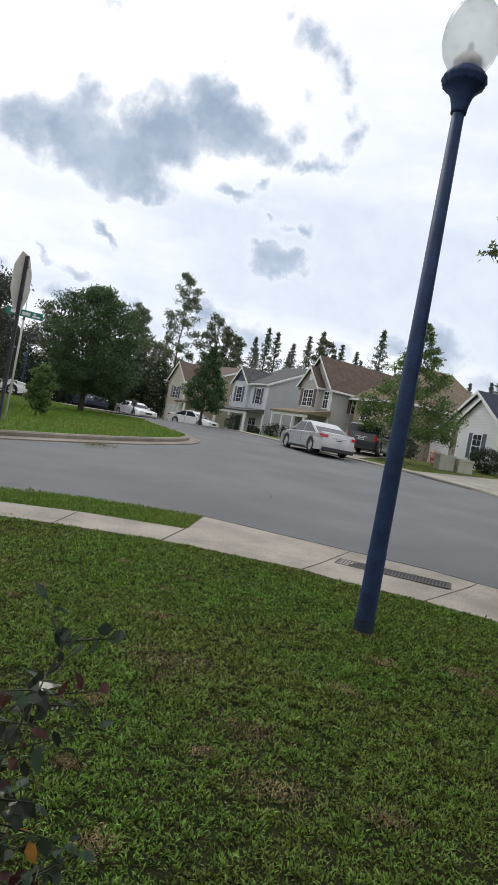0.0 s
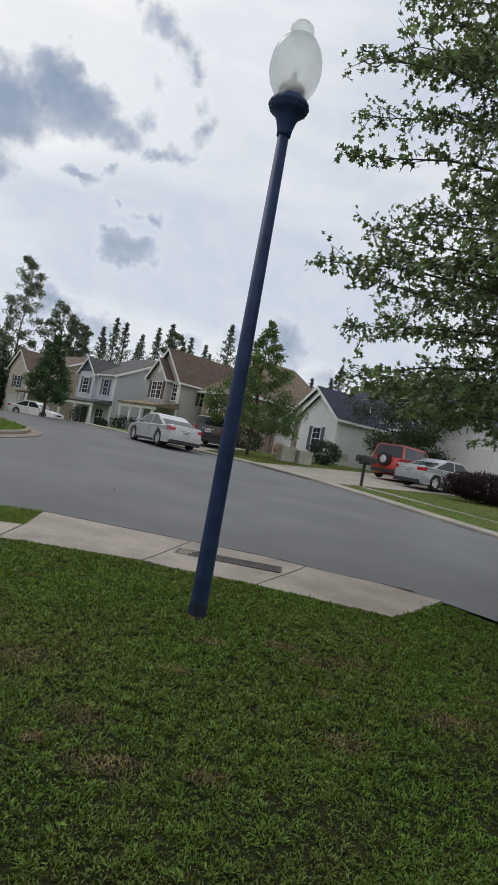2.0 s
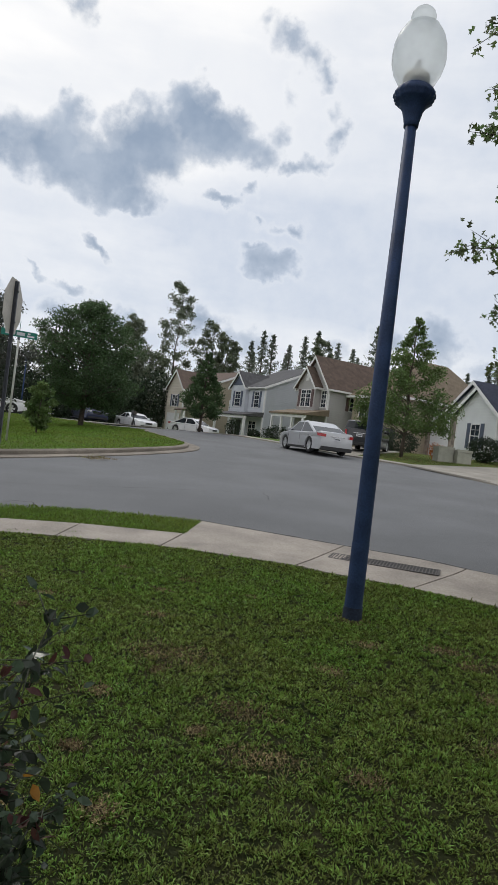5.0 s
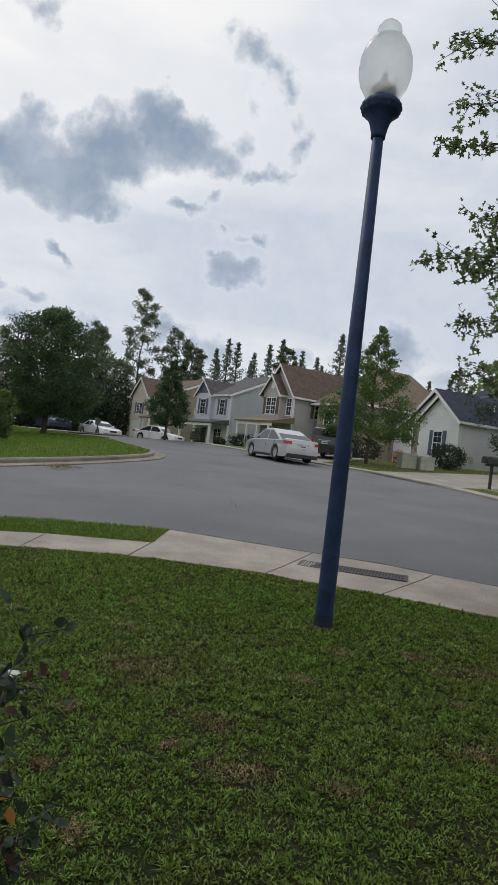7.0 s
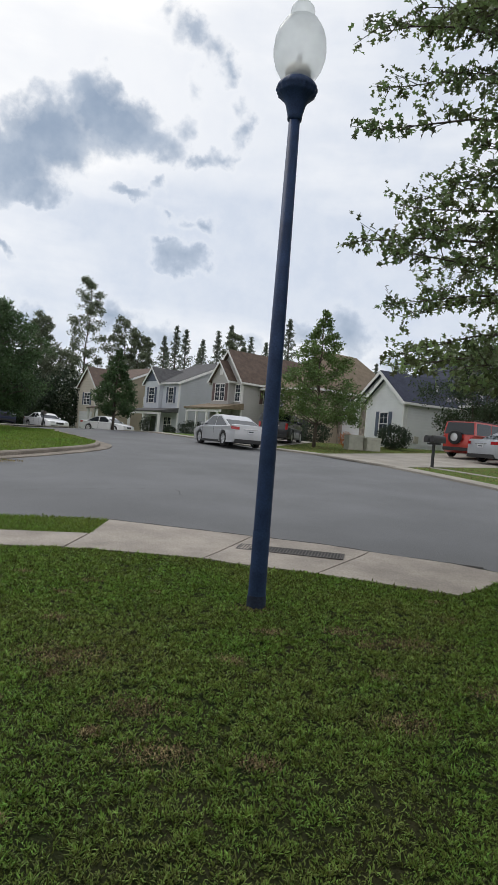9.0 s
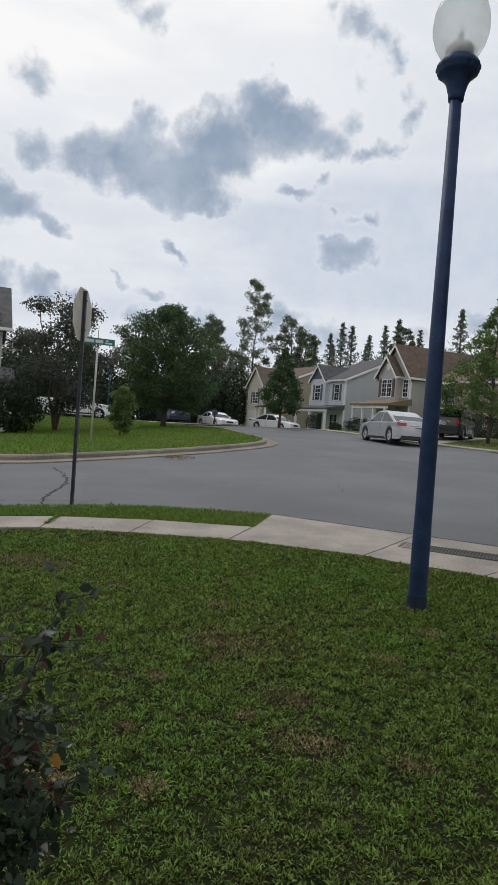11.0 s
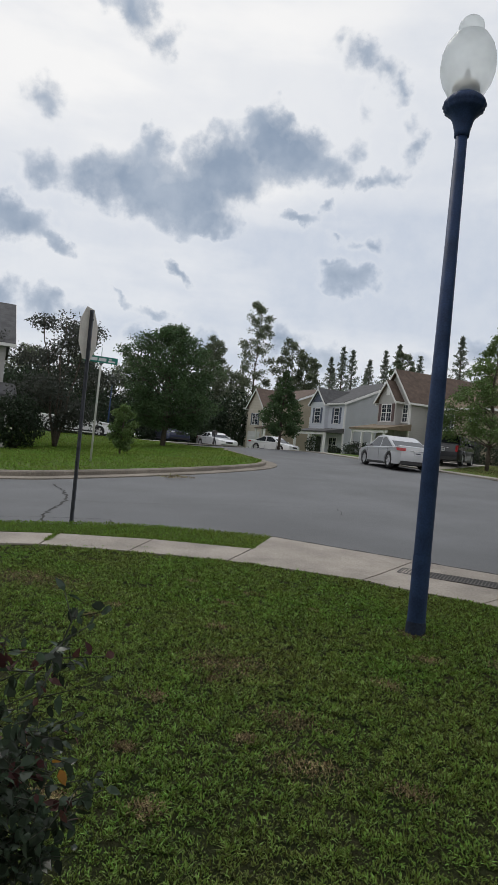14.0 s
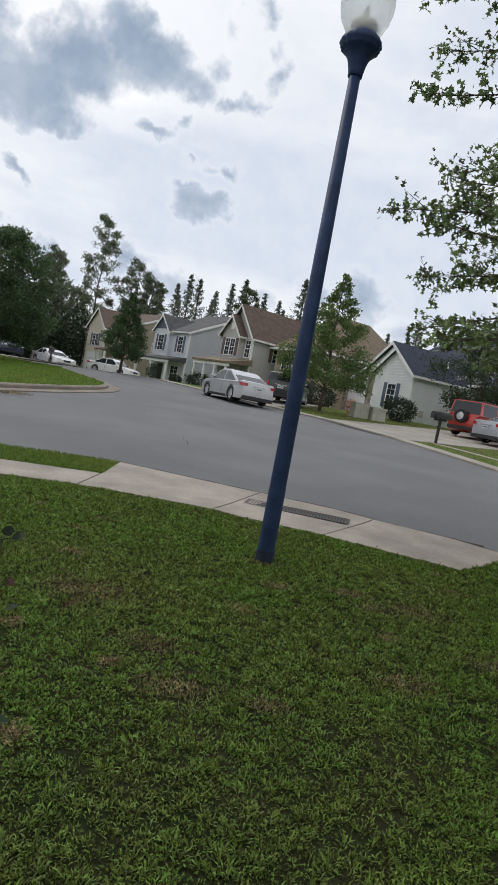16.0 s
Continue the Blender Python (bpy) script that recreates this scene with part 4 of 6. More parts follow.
S_WHITE = siding("white_siding", (0.83, 0.84, 0.87))
S_GREY = siding("grey_siding", (0.475, 0.465, 0.465))
S_BLUE = siding("pale_blue_siding", (0.66, 0.69, 0.75))
S_BLUED = siding("slate_siding", (0.52, 0.54, 0.59))
S_TAN = siding("tan_siding", (0.40, 0.345, 0.265))
S_CREAM = siding("cream_siding", (0.66, 0.60, 0.52))
R_NAVY = shingles("navy_shingles", (0.050, 0.058, 0.092), (0.036, 0.042, 0.066))
R_BROWN = shingles("brown_shingles", (0.165, 0.12, 0.098), (0.115, 0.085, 0.07))
R_TAN = shingles("tan_shingles", (0.27, 0.215, 0.155), (0.20, 0.16, 0.115))
R_GREY = shingles("grey_shingles", (0.125, 0.125, 0.13), (0.085, 0.085, 0.09))
M_SHUT_BLUE = mat("blue_shutter", (0.09, 0.11, 0.16), 0.6, 0.1, 5, 0.1)
M_SHUT_BRN = mat("maroon_shutter", (0.12, 0.075, 0.075), 0.6, 0.1, 5, 0.1)
M_STONE = mat("stone_veneer", (0.30, 0.255, 0.215), 0.95, 0.5, 4, 0.9, 9)
M_GARAGE = boards(mat("garage_panel", (0.72, 0.72, 0.73), 0.6, 0.05, 2, 0.0), 0.53, 0.6)
M_DARK_SHADED_DOOR = mat("dark_and_shaded_door", (0.05, 0.05, 0.055), 0.5, 0.1, 4, 0.1)
M_BLIND = mat("pale_blind", (0.45, 0.46, 0.47), 0.8, 0.1, 4, 0.0)

# Local axes of a house: x runs along its side, away to the back; y along its front; the corner nearest the street is 0, 0.
HOUSE_TURN = 29.4


def wall_part(house, pts, y0, y1, material, name="wall", axis="x"):
    """A wall slab whose outline stands in the plane across the axis."""
    bm = bmesh.new()
    if axis == "x":
        prism(bm, pts, lambda u, v: (y0, u, v), lambda u, v: (y1, u, v))
    else:
        prism(bm, pts, lambda u, v: (u, y0, v), lambda u, v: (u, y1, v))
    return part(name, bm, material, house)


def block(house, x0, x1, y0, y1, z1, material, gable=None, z0=-0.4, t=0.2, mats=None):
    """Four walls; gable=(axis, rise) adds triangles under a ridge that runs along that axis."""
    mats = mats or {}
    for key in ("-x", "+x", "-y", "+y"):
        a0, a1 = (y0, y1) if key[1] == "x" else (x0 + t, x1 - t)
        pts = [(a0, z0), (a1, z0), (a1, z1), (a0, z1)]
        if gable and gable[0] == key[1]:
            pts = [(a0, z0), (a1, z0), (a1, z1), ((a0 + a1) / 2, z1 + gable[1]), (a0, z1)]
        p = {"-x": (x0, x0 + t), "+x": (x1 - t, x1), "-y": (y0, y0 + t), "+y": (y1 - t, y1)}[key]
        wall_part(house, pts, *p, mats.get(key, material), axis=key[1])


def gable_roof(house, x0, x1, y0, y1, z, rise, axis, material, over=0.3, trim=M_WHITE, thick=0.12, rake=True):
    """Two sloped slabs with a ridge along the axis, barge boards and gutters."""
    def put(u, v, w):
        return (u, v, w) if axis == "x" else (v, u, w)
    u0, u1, v0, v1 = (x0, x1, y0, y1) if axis == "x" else (y0, y1, x0, x1)
    vm, half = (v0 + v1) / 2, (v1 - v0) / 2
    slope = rise / half
    for s in (-1, 1):
        e = vm + s * (half + over)
        ze = z - slope * over
        pts = [(vm, z + rise), (e, ze), (e, ze + thick), (vm, z + rise + thick)]
        bm = bmesh.new()
        prism(bm, pts, lambda a, b: put(u0 - over, a, b), lambda a, b: put(u1 + over, a, b))
        part("roof", bm, material, house)
        bm = bmesh.new()
        prism(bm, [(e, ze - 0.10), (e + s * 0.09, ze - 0.08), (e + s * 0.10, ze + thick * 0.6), (e, ze + thick * 0.6)], lambda a, b: put(u0 - over, a, b), lambda a, b: put(u1 + over, a, b))
        part("gutter", bm, trim, house, "white gutter")
        if rake:
            for u in (u0 - over - 0.035, u1 + over + 0.005):
                bm = bmesh.new()
                pts2 = [(vm, z + rise - 0.16), (e, ze - 0.16), (e, ze + thick * 0.7), (vm, z + rise + thick * 0.7)]
                prism(bm, pts2, lambda a, b: put(u, a, b), lambda a, b: put(u + 0.03, a, b))
                part("barge_board", bm, trim, house, "white barge board")


def hip_roof(house, x0, x1, y0, y1, z, rise, material, over=0.3, ridge_axis="y", inset=3.0, gut=M_WHITE):
    bm = bmesh.new()
    a = [bm.verts.new(p) for p in ((x0 - over, y0 - over, z), (x1 + over, y0 - over, z), (x1 + over, y1 + over, z), (x0 - over, y1 + over, z))]
    if ridge_axis == "y":
        xm = (x0 + x1) / 2
        r = [bm.verts.new((xm, y0 + inset, z + rise)), bm.verts.new((xm, y1 - inset, z + rise))]
        bm.faces.new((a[0], a[1], r[0]))
        bm.faces.new((a[1], a[2], r[1], r[0]))
        bm.faces.new((a[2], a[3], r[1]))
        bm.faces.new((a[3], a[0], r[0], r[1]))
    else:
        ym = (y0 + y1) / 2
        r = [bm.verts.new((x0 + inset, ym, z + rise)), bm.verts.new((x1 - inset, ym, z + rise))]
        bm.faces.new((a[0], a[1], r[1], r[0]))
        bm.faces.new((a[1], a[2], r[1]))
        bm.faces.new((a[2], a[3], r[0], r[1]))
        bm.faces.new((a[3], a[0], r[0]))
    bm.faces.new(a[::-1])
    bmesh.ops.recalc_face_normals(bm, faces=bm.faces)
    part("roof", bm, material, house)
    for (p, q, rr, s) in ((x0 - over - 0.1, x1 + over + 0.1, y0 - over - 0.1, y0 - over - 0.002), (x0 - over - 0.1, x1 + over + 0.1, y1 + over + 0.002, y1 + over + 0.1),
                          (x0 - over - 0.1, x0 - over - 0.002, y0 - over, y1 + over), (x1 + over + 0.002, x1 + over + 0.1, y0 - over, y1 + over)):
        boxpart("gutter", (p, q, rr, s, z - 0.14, z + 0.03), gut, house, "white gutter")


def window(house, face, at, c, z0, z1, w, shutters=None, rows=2, cols=1, frame_m=M_WHITE, blind=True):
    """A sash window on a wall. face: '-x' or '-y'; at: where that wall's outer face is; c: middle along the wall."""
    win = new("window")
    win.parent = house
    if face == "-x":
        win.matrix_basis = pose(at, c, 0, 0, 0, -90)
    else:
        win.matrix_basis = pose(c, at, 0)

    def bx(name, x0, x1, y0, y1, za, zb, m, label="", parent=win):
        return boxpart(name, (x0, x1, y0, y1, za, zb), m, parent, label)

    h = w / 2
    fr = 0.07
    bx("frame", -h, -h + fr, -0.045, 0.02, z0, z1, frame_m)
    bx("frame", h - fr, h, -0.045, 0.02, z0, z1, frame_m)
    bx("frame", -h + fr, h - fr, -0.045, 0.02, z1 - fr, z1, frame_m)
    bx("sill", -h - 0.05, h + 0.05, -0.08, 0.02, z0 - 0.05, z0 + 0.03, frame_m)
    bx("pane", -h + fr, h - fr, -0.012, 0.0, z0 + 0.03, z1 - fr, M_WINGLASS, "dark reflecting glass")
    zm = (z0 + z1) / 2
    bx("meeting_rail", -h + fr, h - fr, -0.035, -0.014, zm - 0.025, zm + 0.025, frame_m)
    for k in range(1, cols):
        x = -h + fr + (w - 2 * fr) * k / cols
        bx("mullion", x - 0.05, x + 0.05, -0.04, -0.014, z0 + 0.03, z1 - fr, frame_m)
    for k in range(1, rows * 2):
        if k == rows:
            continue
        z = z0 + (z1 - z0) * k / (rows * 2)
        bx("glazing_bar", -h + fr, h - fr, -0.026, -0.014, z - 0.012, z + 0.012, frame_m)
    for k in range(cols):
        x = -h + fr + (w - 2 * fr) * (k + 0.5) / cols
        bx("glazing_bar", x - 0.012, x + 0.012, -0.028, -0.0265, z0 + 0.03, z1 - fr, frame_m)
    if shutters:
        sw = min(0.36, w * 0.34) if cols == 1 else 0.34
        for s in (-1, 1):
            cx = s * (h + sw / 2 + 0.02)
            sh = bx("shutter", cx - sw / 2, cx + sw / 2, -0.05, 0.0, z0 - 0.02, z1 + 0.02, shutters, "dark louvred shutter")
            for k in range(8):
                z = z0 + 0.06 + (z1 - z0 - 0.12) * k / 8
                bx("louvre", cx - sw / 2 + 0.05, cx + sw / 2 - 0.05, -0.062, -0.0505, z, z + (z1 - z0) / 12, shutters, parent=sh)
    return win


def corner_boards(house, x, y, z0, z1, m=M_WHITE):
    boxpart("corner_board", (x - 0.02, x + 0.12, y - 0.02, y + 0.12, z0, z1), m, house, "white corner board")


def house_at(name, x, y, z, label, turn=HOUSE_TURN):
    return empty(name, pose(x, y, z, 0, 0, turn), label, "house")


# unseen wall added behind the lawn; it closes the place and shades near grass
bw = bmesh.new()
box(bw, -16, 12, -2.1, -1.7, -1.0, 6.2)
tagged(part("added_shade_wall", bw, S_GREY), "plain grey siding wall, added out of view to shade the near lawn", "wall", kind="structure")

# white single-storey house
hw = house_at("white_house", 8.15, 41.6, gz(8.15, 41.6) + 0.28, "single-storey house with white siding, navy roof and blue shutters")
block(hw, 0, 9, 0, 3.9, 2.95, S_WHITE, ("x", 1.55))
gable_roof(hw, 0, 9, 0, 3.9, 2.95, 1.55, "x", R_NAVY, 0.3)
corner_boards(hw, 0, 0, -0.3, 2.95)
corner_boards(hw, 0, 3.8, -0.3, 2.95)
window(hw, "-x", 0, 1.95, 0.55, 2.15, 0.95, M_SHUT_BLUE)
# second gable behind, stone-faced bay and the set-back wing
block(hw, 1.2, 9, 3.95, 6.2, 3.0, S_WHITE, None, mats={"-x": M_STONE})
window(hw, "-x", 1.2, 5.0, 0.5, 2.2, 0.75)
gable_roof(hw, 1.0, 9, 0.9, 6.4, 3.0, 2.05, "x", R_NAVY, 0.32)
wall_part(hw, [(0.9, 3.0), (6.4, 3.0), (3.65, 5.0)], 1.0, 1.15, S_WHITE)
block(hw, 3.2, 9, 6.25, 11.5, 2.9, S_WHITE, None)
boxpart("stone_pier", (2.95, 3.19, 11.2, 11.7, -0.4, 2.9), M_STONE, hw, "stone-faced pier")
window(hw, "-x", 3.2, 8.3, 0.5, 2.1, 0.9)
boxpart("door", (3.13, 3.19, 6.7, 7.65, 0.0, 2.1), M_DARK_SHADED_DOOR, hw, "dark front door")
# main body and the high ridge
block(hw, 6.5, 15.5, -8.5, 12, 3.0, S_WHITE)
hip_roof(hw, 5.0, 15.5, -8.5, 12, 3.0, 4.5, R_NAVY, 0.35, "y", 5.2)
# garage wing
block(hw, 3.0, 8.0, -10.5, -4.5, 2.75, S_WHITE, None)
gable_roof(hw, 3.0, 8.0, -10.5, -4.5, 2.75, 1.7, "x", R_NAVY, 0.3)
wall_part(hw, [(-10.5, 2.75), (-4.5, 2.75), (-7.5, 4.4)], 3.0, 3.15, S_WHITE)
boxpart("garage_door", (2.94, 2.995, -9.9, -5.1, -0.2, 2.15), M_GARAGE, hw, "white panelled garage door")
boxpart("vent_pipe", (3.6, 3.68, 1.0, 1.08, 3.6, 4.3), M_WHITE, hw, "thin white roof vent")
boxpart("meter_box", (1.0, 1.3, -0.14, -0.002, 0.2, 0.65), M_SIGNBACK, hw, "grey meter box", 0.02)
boxpart("downpipe", (0.16, 0.24, -0.09, -0.025, -0.3, 2.8), M_WHITE, hw, "white downpipe")


# grey two-storey house with a brown roof: front gable to the street, long eave along its side
h1 = house_at("grey_house", -3.1, 55.0, gz(-3.1, 55) + 0.1, "two-storey house with grey siding, brown roof and white trim", 40.5)
block(h1, 0, 8.5, 0, 4.1, 5.35, S_GREY, ("x", 2.45))
gable_roof(h1, 0, 8.5, 0, 4.1, 5.35, 2.45, "x", R_BROWN, 0.4)
corner_boards(h1, 0, 0, -0.3, 5.35)
corner_boards(h1, 0, 4.0, -0.3, 5.35)
block(h1, -0.6, 0.1, 1.15, 3.75, 5.3, S_GREY, ("x", 1.5))
gable_roof(h1, -0.6, 2.5, 1.15, 3.75, 5.3, 1.5, "x", R_BROWN, 0.3)
window(h1, "-x", -0.6, 2.45, 3.35, 4.85, 1.5, M_SHUT_BRN, cols=2)
window(h1, "-x", 0, 0.6, 3.35, 4.85, 0.78)
window(h1, "-y", 0, 3.2, 3.35, 4.85, 1.75, M_SHUT_BRN, cols=2)
window(h1, "-y", 0, 6.8, 3.35, 4.85, 0.95, M_SHUT_BRN)
window(h1, "-y", 0, 3.2, 0.7, 2.2, 1.75, None, cols=2)
boxpart("gable_vent", (-0.64, -0.605, 2.22, 2.68, 5.62, 6.2), M_WHITE, h1, "white gable vent", 0.02)
bmp = bmesh.new()
prism(bmp, [(-2.6, 2.45), (-2.6, 2.6), (0.0, 3.15), (0.0, 2.6)], lambda u, v: (u, -0.4, v), lambda u, v: (u, 5.0, v))
part("porch_roof", bmp, R_TAN, h1, "tan lean-to porch roof")
boxpart("porch_beam", (-2.45, -2.25, -0.3, 4.9, 2.2, 2.44), M_WHITE, h1)
for yy in (0.0, 1.6, 3.2, 4.75):
    boxpart("porch_post", (-2.45, -2.27, yy - 0.09, yy + 0.09, -0.3, 2.2), M_WHITE, h1, bevel=0.01)
boxpart("porch_floor", (-2.6, -0.02, -0.3, 4.9, -0.4, 0.05), M_CONC2, h1)
boxpart("door", (-0.06, -0.005, 0.12, 1.05, 0.06, 2.1), M_DARK_SHADED_DOOR, h1, "dark front door")
window(h1, "-x", -0.6, 2.5, 0.6, 2.05, 1.4, None, cols=2)

# pale blue two-storey house with a slate side
h2 = house_at("blue_house", -9.8, 63.3, gz(-9.8, 63.3), "two-storey house with pale blue front, slate side and grey roof", 40)
block(h2, 0, 12, 0, 6.4, 5.6, S_BLUED, ("y", 2.7), mats={"-x": S_BLUE})
gable_roof(h2, 0, 12, 0, 6.4, 5.6, 2.7, "y", R_GREY, 0.3)
corner_boards(h2, 0, 0, -0.3, 5.6)
corner_boards(h2, 0, 6.3, -0.3, 5.6)
block(h2, -0.4, 2.5, 3.2, 6.3, 5.6, S_BLUE, ("x", 1.5), z0=2.9)
wall_part(h2, [(3.45, 5.72), (6.05, 5.72), (4.75, 6.95)], -0.43, -0.402, M_SHUT_BLUE, "gable_panel")
gable_roof(h2, -0.4, 3.0, 3.2, 6.3, 5.6, 1.5, "x", R_GREY, 0.25)
window(h2, "-x", -0.4, 4.75, 3.5, 5.1, 1.2, M_SHUT_BLUE)
window(h2, "-x", 0, 1.5, 3.5, 5.1, 1.0, M_SHUT_BLUE)
bmp = bmesh.new()
prism(bmp, [(-2.2, 2.45), (-2.2, 2.58), (0.0, 3.0), (0.0, 2.5)], lambda u, v: (u, -0.2, v), lambda u, v: (u, 6.6, v))
part("porch_roof", bmp, R_GREY, h2, "grey lean-to porch roof")
boxpart("porch_beam", (-2.1, -1.9, -0.1, 6.5, 2.2, 2.44), M_WHITE, h2)
for yy in (0.1, 3.2, 6.3):
    boxpart("porch_post", (-2.1, -1.88, yy - 0.11, yy + 0.11, -0.3, 2.2), M_WHITE, h2, bevel=0.01)
window(h2, "-x", 0, 1.8, 0.5, 2.1, 1.5, None, cols=2)
boxpart("door", (-0.06, -0.002, 4.2, 5.15, 0.03, 2.1), M_DARK_SHADED_DOOR, h2, "dark front door")
boxpart("porch_floor", (-2.3, -0.07, -0.1, 6.5, -0.4, 0.02), M_CONC2, h2)

# tan two-storey house farther along
h3 = house_at("tan_house", -19.0, 71.5, gz(-19.0, 71.5) + 0.42, "two-storey cream and tan house with a brown roof", 42)
block(h3, 0, 13.5, 0, 8.0, 5.1, S_TAN, ("y", 2.9), mats={"-x": S_CREAM})
gable_roof(h3, 0, 13.5, 0, 8.0, 5.1, 2.9, "y", R_BROWN, 0.3)
block(h3, -0.7, 2.5, 1.6, 6.0, 5.1, S_CREAM, ("x", 2.1))
gable_roof(h3, -0.7, 4.0, 1.6, 6.0, 5.1, 2.1, "x", R_BROWN, 0.28)
corner_boards(h3, -0.7, 1.6, -0.3, 4.9)
window(h3, "-x", -0.7, 3.8, 2.9, 4.3, 1.5, M_SHUT_BLUE, cols=2)
boxpart("garage_door", (-0.76, -0.705, 2.2, 5.4, -0.2, 2.1), M_GARAGE, h3, "pale garage door")
bmp = bmesh.new()
prism(bmp, [(-1.8, 2.4), (-1.8, 2.52), (0.0, 2.95), (0.0, 2.5)], lambda u, v: (u, -1.0, v), lambda u, v: (u, 1.5, v))
part("porch_roof", bmp, R_BROWN, h3, "brown porch roof")
for yy in (-0.8, 1.3):
    boxpart("porch_post", (-1.7, -1.5, yy - 0.1, yy + 0.1, -0.3, 2.4), M_WHITE, h3)
window(h3, "-y", 0, 5.0, 3.0, 4.4, 0.95, None)
boxpart("garage_door", (8.0, 12.0, -0.06, -0.002, -0.2, 2.1), M_GARAGE, h3, "white garage door on the side")

# tan-roofed house behind the young tree
h4 = house_at("tan_roofed_house", 2.4, 52.0, gz(2.4, 52.0), "house with a broad tan hipped roof behind a young tree", 40.5)
block(h4, 0, 11, -0.9, 5.2, 4.6, S_TAN)
hip_roof(h4, 0, 11, -0.9, 5.2, 4.6, 3.7, R_TAN, 0.4, "x", 3.4)
window(h4, "-x", 0, 3.6, 2.9, 4.2, 1.4, None, cols=2)
window(h4, "-x", 0, 0.7, 2.9, 4.2, 1.2, None, cols=2)
window(h4, "-y", -0.9, 4.0, 2.9, 4.2, 1.2, None)
# shade on this garage door is painted in with the dark door colour
boxpart("garage_door", (-0.06, -0.005, -0.3, 3.9, -0.2, 2.1), M_DARK_SHADED_DOOR, h4, "garage door with its shade put into a dark colour")

# grey-roofed house on the opposite corner
h5 = house_at("corner_house", -21.3, 26.7, gz(-21.3, 26.7) + 0.15, "grey two-storey house with a shingled roof beyond the corner lawn", 40)
block(h5, -9, 0, 0, 8, 5.2, S_GREY, ("x", 2.4))
gable_roof(h5, -9, 0, 0, 8, 5.2, 2.4, "x", R_GREY, 0.4)
bmp = bmesh.new()
prism(bmp, [(-2.3, 2.3), (-2.3, 2.45), (0.0, 3.1), (0.0, 2.9)], lambda u, v: (-9.2, u, v), lambda u, v: (0.6, u, v))
part("porch_roof", bmp, R_GREY, h5, "grey porch roof")
for xx in (-6, -3, 0.2):
    boxpart("porch_post", (xx - 0.1, xx + 0.1, -2.1, -1.9, -0.3, 2.5), M_WHITE, h5)
window(h5, "-y", 0, -2.0, 3.2, 4.6, 1.1, M_SHUT_BLUE)
window(h5, "-y", 0, -2.0, 0.7, 2.1, 1.1, M_SHUT_BLUE)

# driveways and walks on the far side
def strip_quad(name, a, b, c, d, label, lift=0.075, material=M_CONC2):
    return sheet(name, [a, b, c, d], lift, material, label, skirt=0.06, category="driveway")


strip_quad("driveway", (4.55, 23.2), (1.9, 28.0), (12.0, 39.0), (16.0, 31.5), "pale concrete driveway leading to the white house", 0.078)
strip_quad("driveway", (-0.2, 30.9), (-2.4, 33.4), (3.0, 54.0), (6.5, 53.0), "concrete driveway of the grey house", 0.077)
strip_quad("driveway", (-9.9, 42.4), (-13.4, 45.6), (-19.5, 62.0), (-13.0, 60.0), "concrete driveway of the tan house", 0.076)
strip_quad("far_walk", (6.4, 23.9), (5.6, 24.5), (16, 5.0), (15.1, 4.7), "narrow concrete walk along the far lawn", 0.072)
strip_quad("side_street", (-13.2, 42.0), (-16.5, 46.5), (-50, 41.0), (-50, 37.5), "pale concrete drive behind the corner lawn", 0.135)

# ---- plants ----
def leaf_mesh(name, centres, size, shape, material, parent, rnd, droop=0.3, label=""):
    """Many small leaves, each an outline turned at random, in one mesh."""
    n, k = len(centres), len(shape)
    s = np.array(shape)
    ax = rnd.normal(size=(n, 3))
    ax[:, 2] -= droop
    ax /= np.linalg.norm(ax, axis=1)[:, None]
    up = rnd.normal(size=(n, 3)) * 0.7 + np.array([0, 0, 0.9])
    b = np.cross(up, ax)
    b /= np.linalg.norm(b, axis=1)[:, None] + 1e-9
    c = np.cross(ax, b)
    sz = size * rnd.uniform(0.6, 1.25, n)
    v = centres[:, None, :] + sz[:, None, None] * (s[None, :, 0, None] * ax[:, None, :] + s[None, :, 1, None] * b[:, None, :] + s[None, :, 2, None] * c[:, None, :])
    me = bpy.data.meshes.new(name)
    me.from_pydata(v.reshape(-1, 3).tolist(), [], np.arange(n * k).reshape(n, k).tolist())
    return part_mesh(name, me, material, parent, label)


RHOMB = [(0, 0, 0), (0.5, 0.28, 0.05), (1, 0, -0.05), (0.5, -0.28, 0.05)]
OVATE = [(0, 0, 0), (0.3, 0.27, 0.05), (0.65, 0.24, 0.03), (1, 0, -0.08), (0.65, -0.24, 0.03), (0.3, -0.27, 0.05)]
OAK = [(0, 0, 0), (0.28, 0.33, 0.05), (0.42, 0.09, 0), (0.74, 0.36, 0.06), (0.72, 0.09, 0), (1.0, 0.0, -0.10),
       (0.72, -0.09, 0), (0.70, -0.38, 0.05), (0.42, -0.09, 0), (0.24, -0.32, 0.06)]


def translucent(m, share):
    """Lets part of the light through, as thin leaves do."""
    nt = m.node_tree
    b = nt.nodes["Principled BSDF"]
    tr = nt.nodes.new("ShaderNodeBsdfTranslucent")
    nt.links.new(b.inputs["Base Color"].links[0].from_socket, tr.inputs[0])
    mx = nt.nodes.new("ShaderNodeMixShader")
    mx.inputs[0].default_value = share
    out = [n for n in nt.nodes if n.type == "OUTPUT_MATERIAL"][0]
    nt.links.new(b.outputs[0], mx.inputs[1])
    nt.links.new(tr.outputs[0], mx.inputs[2])
    nt.links.new(mx.outputs[0], out.inputs["Surface"])
    return m


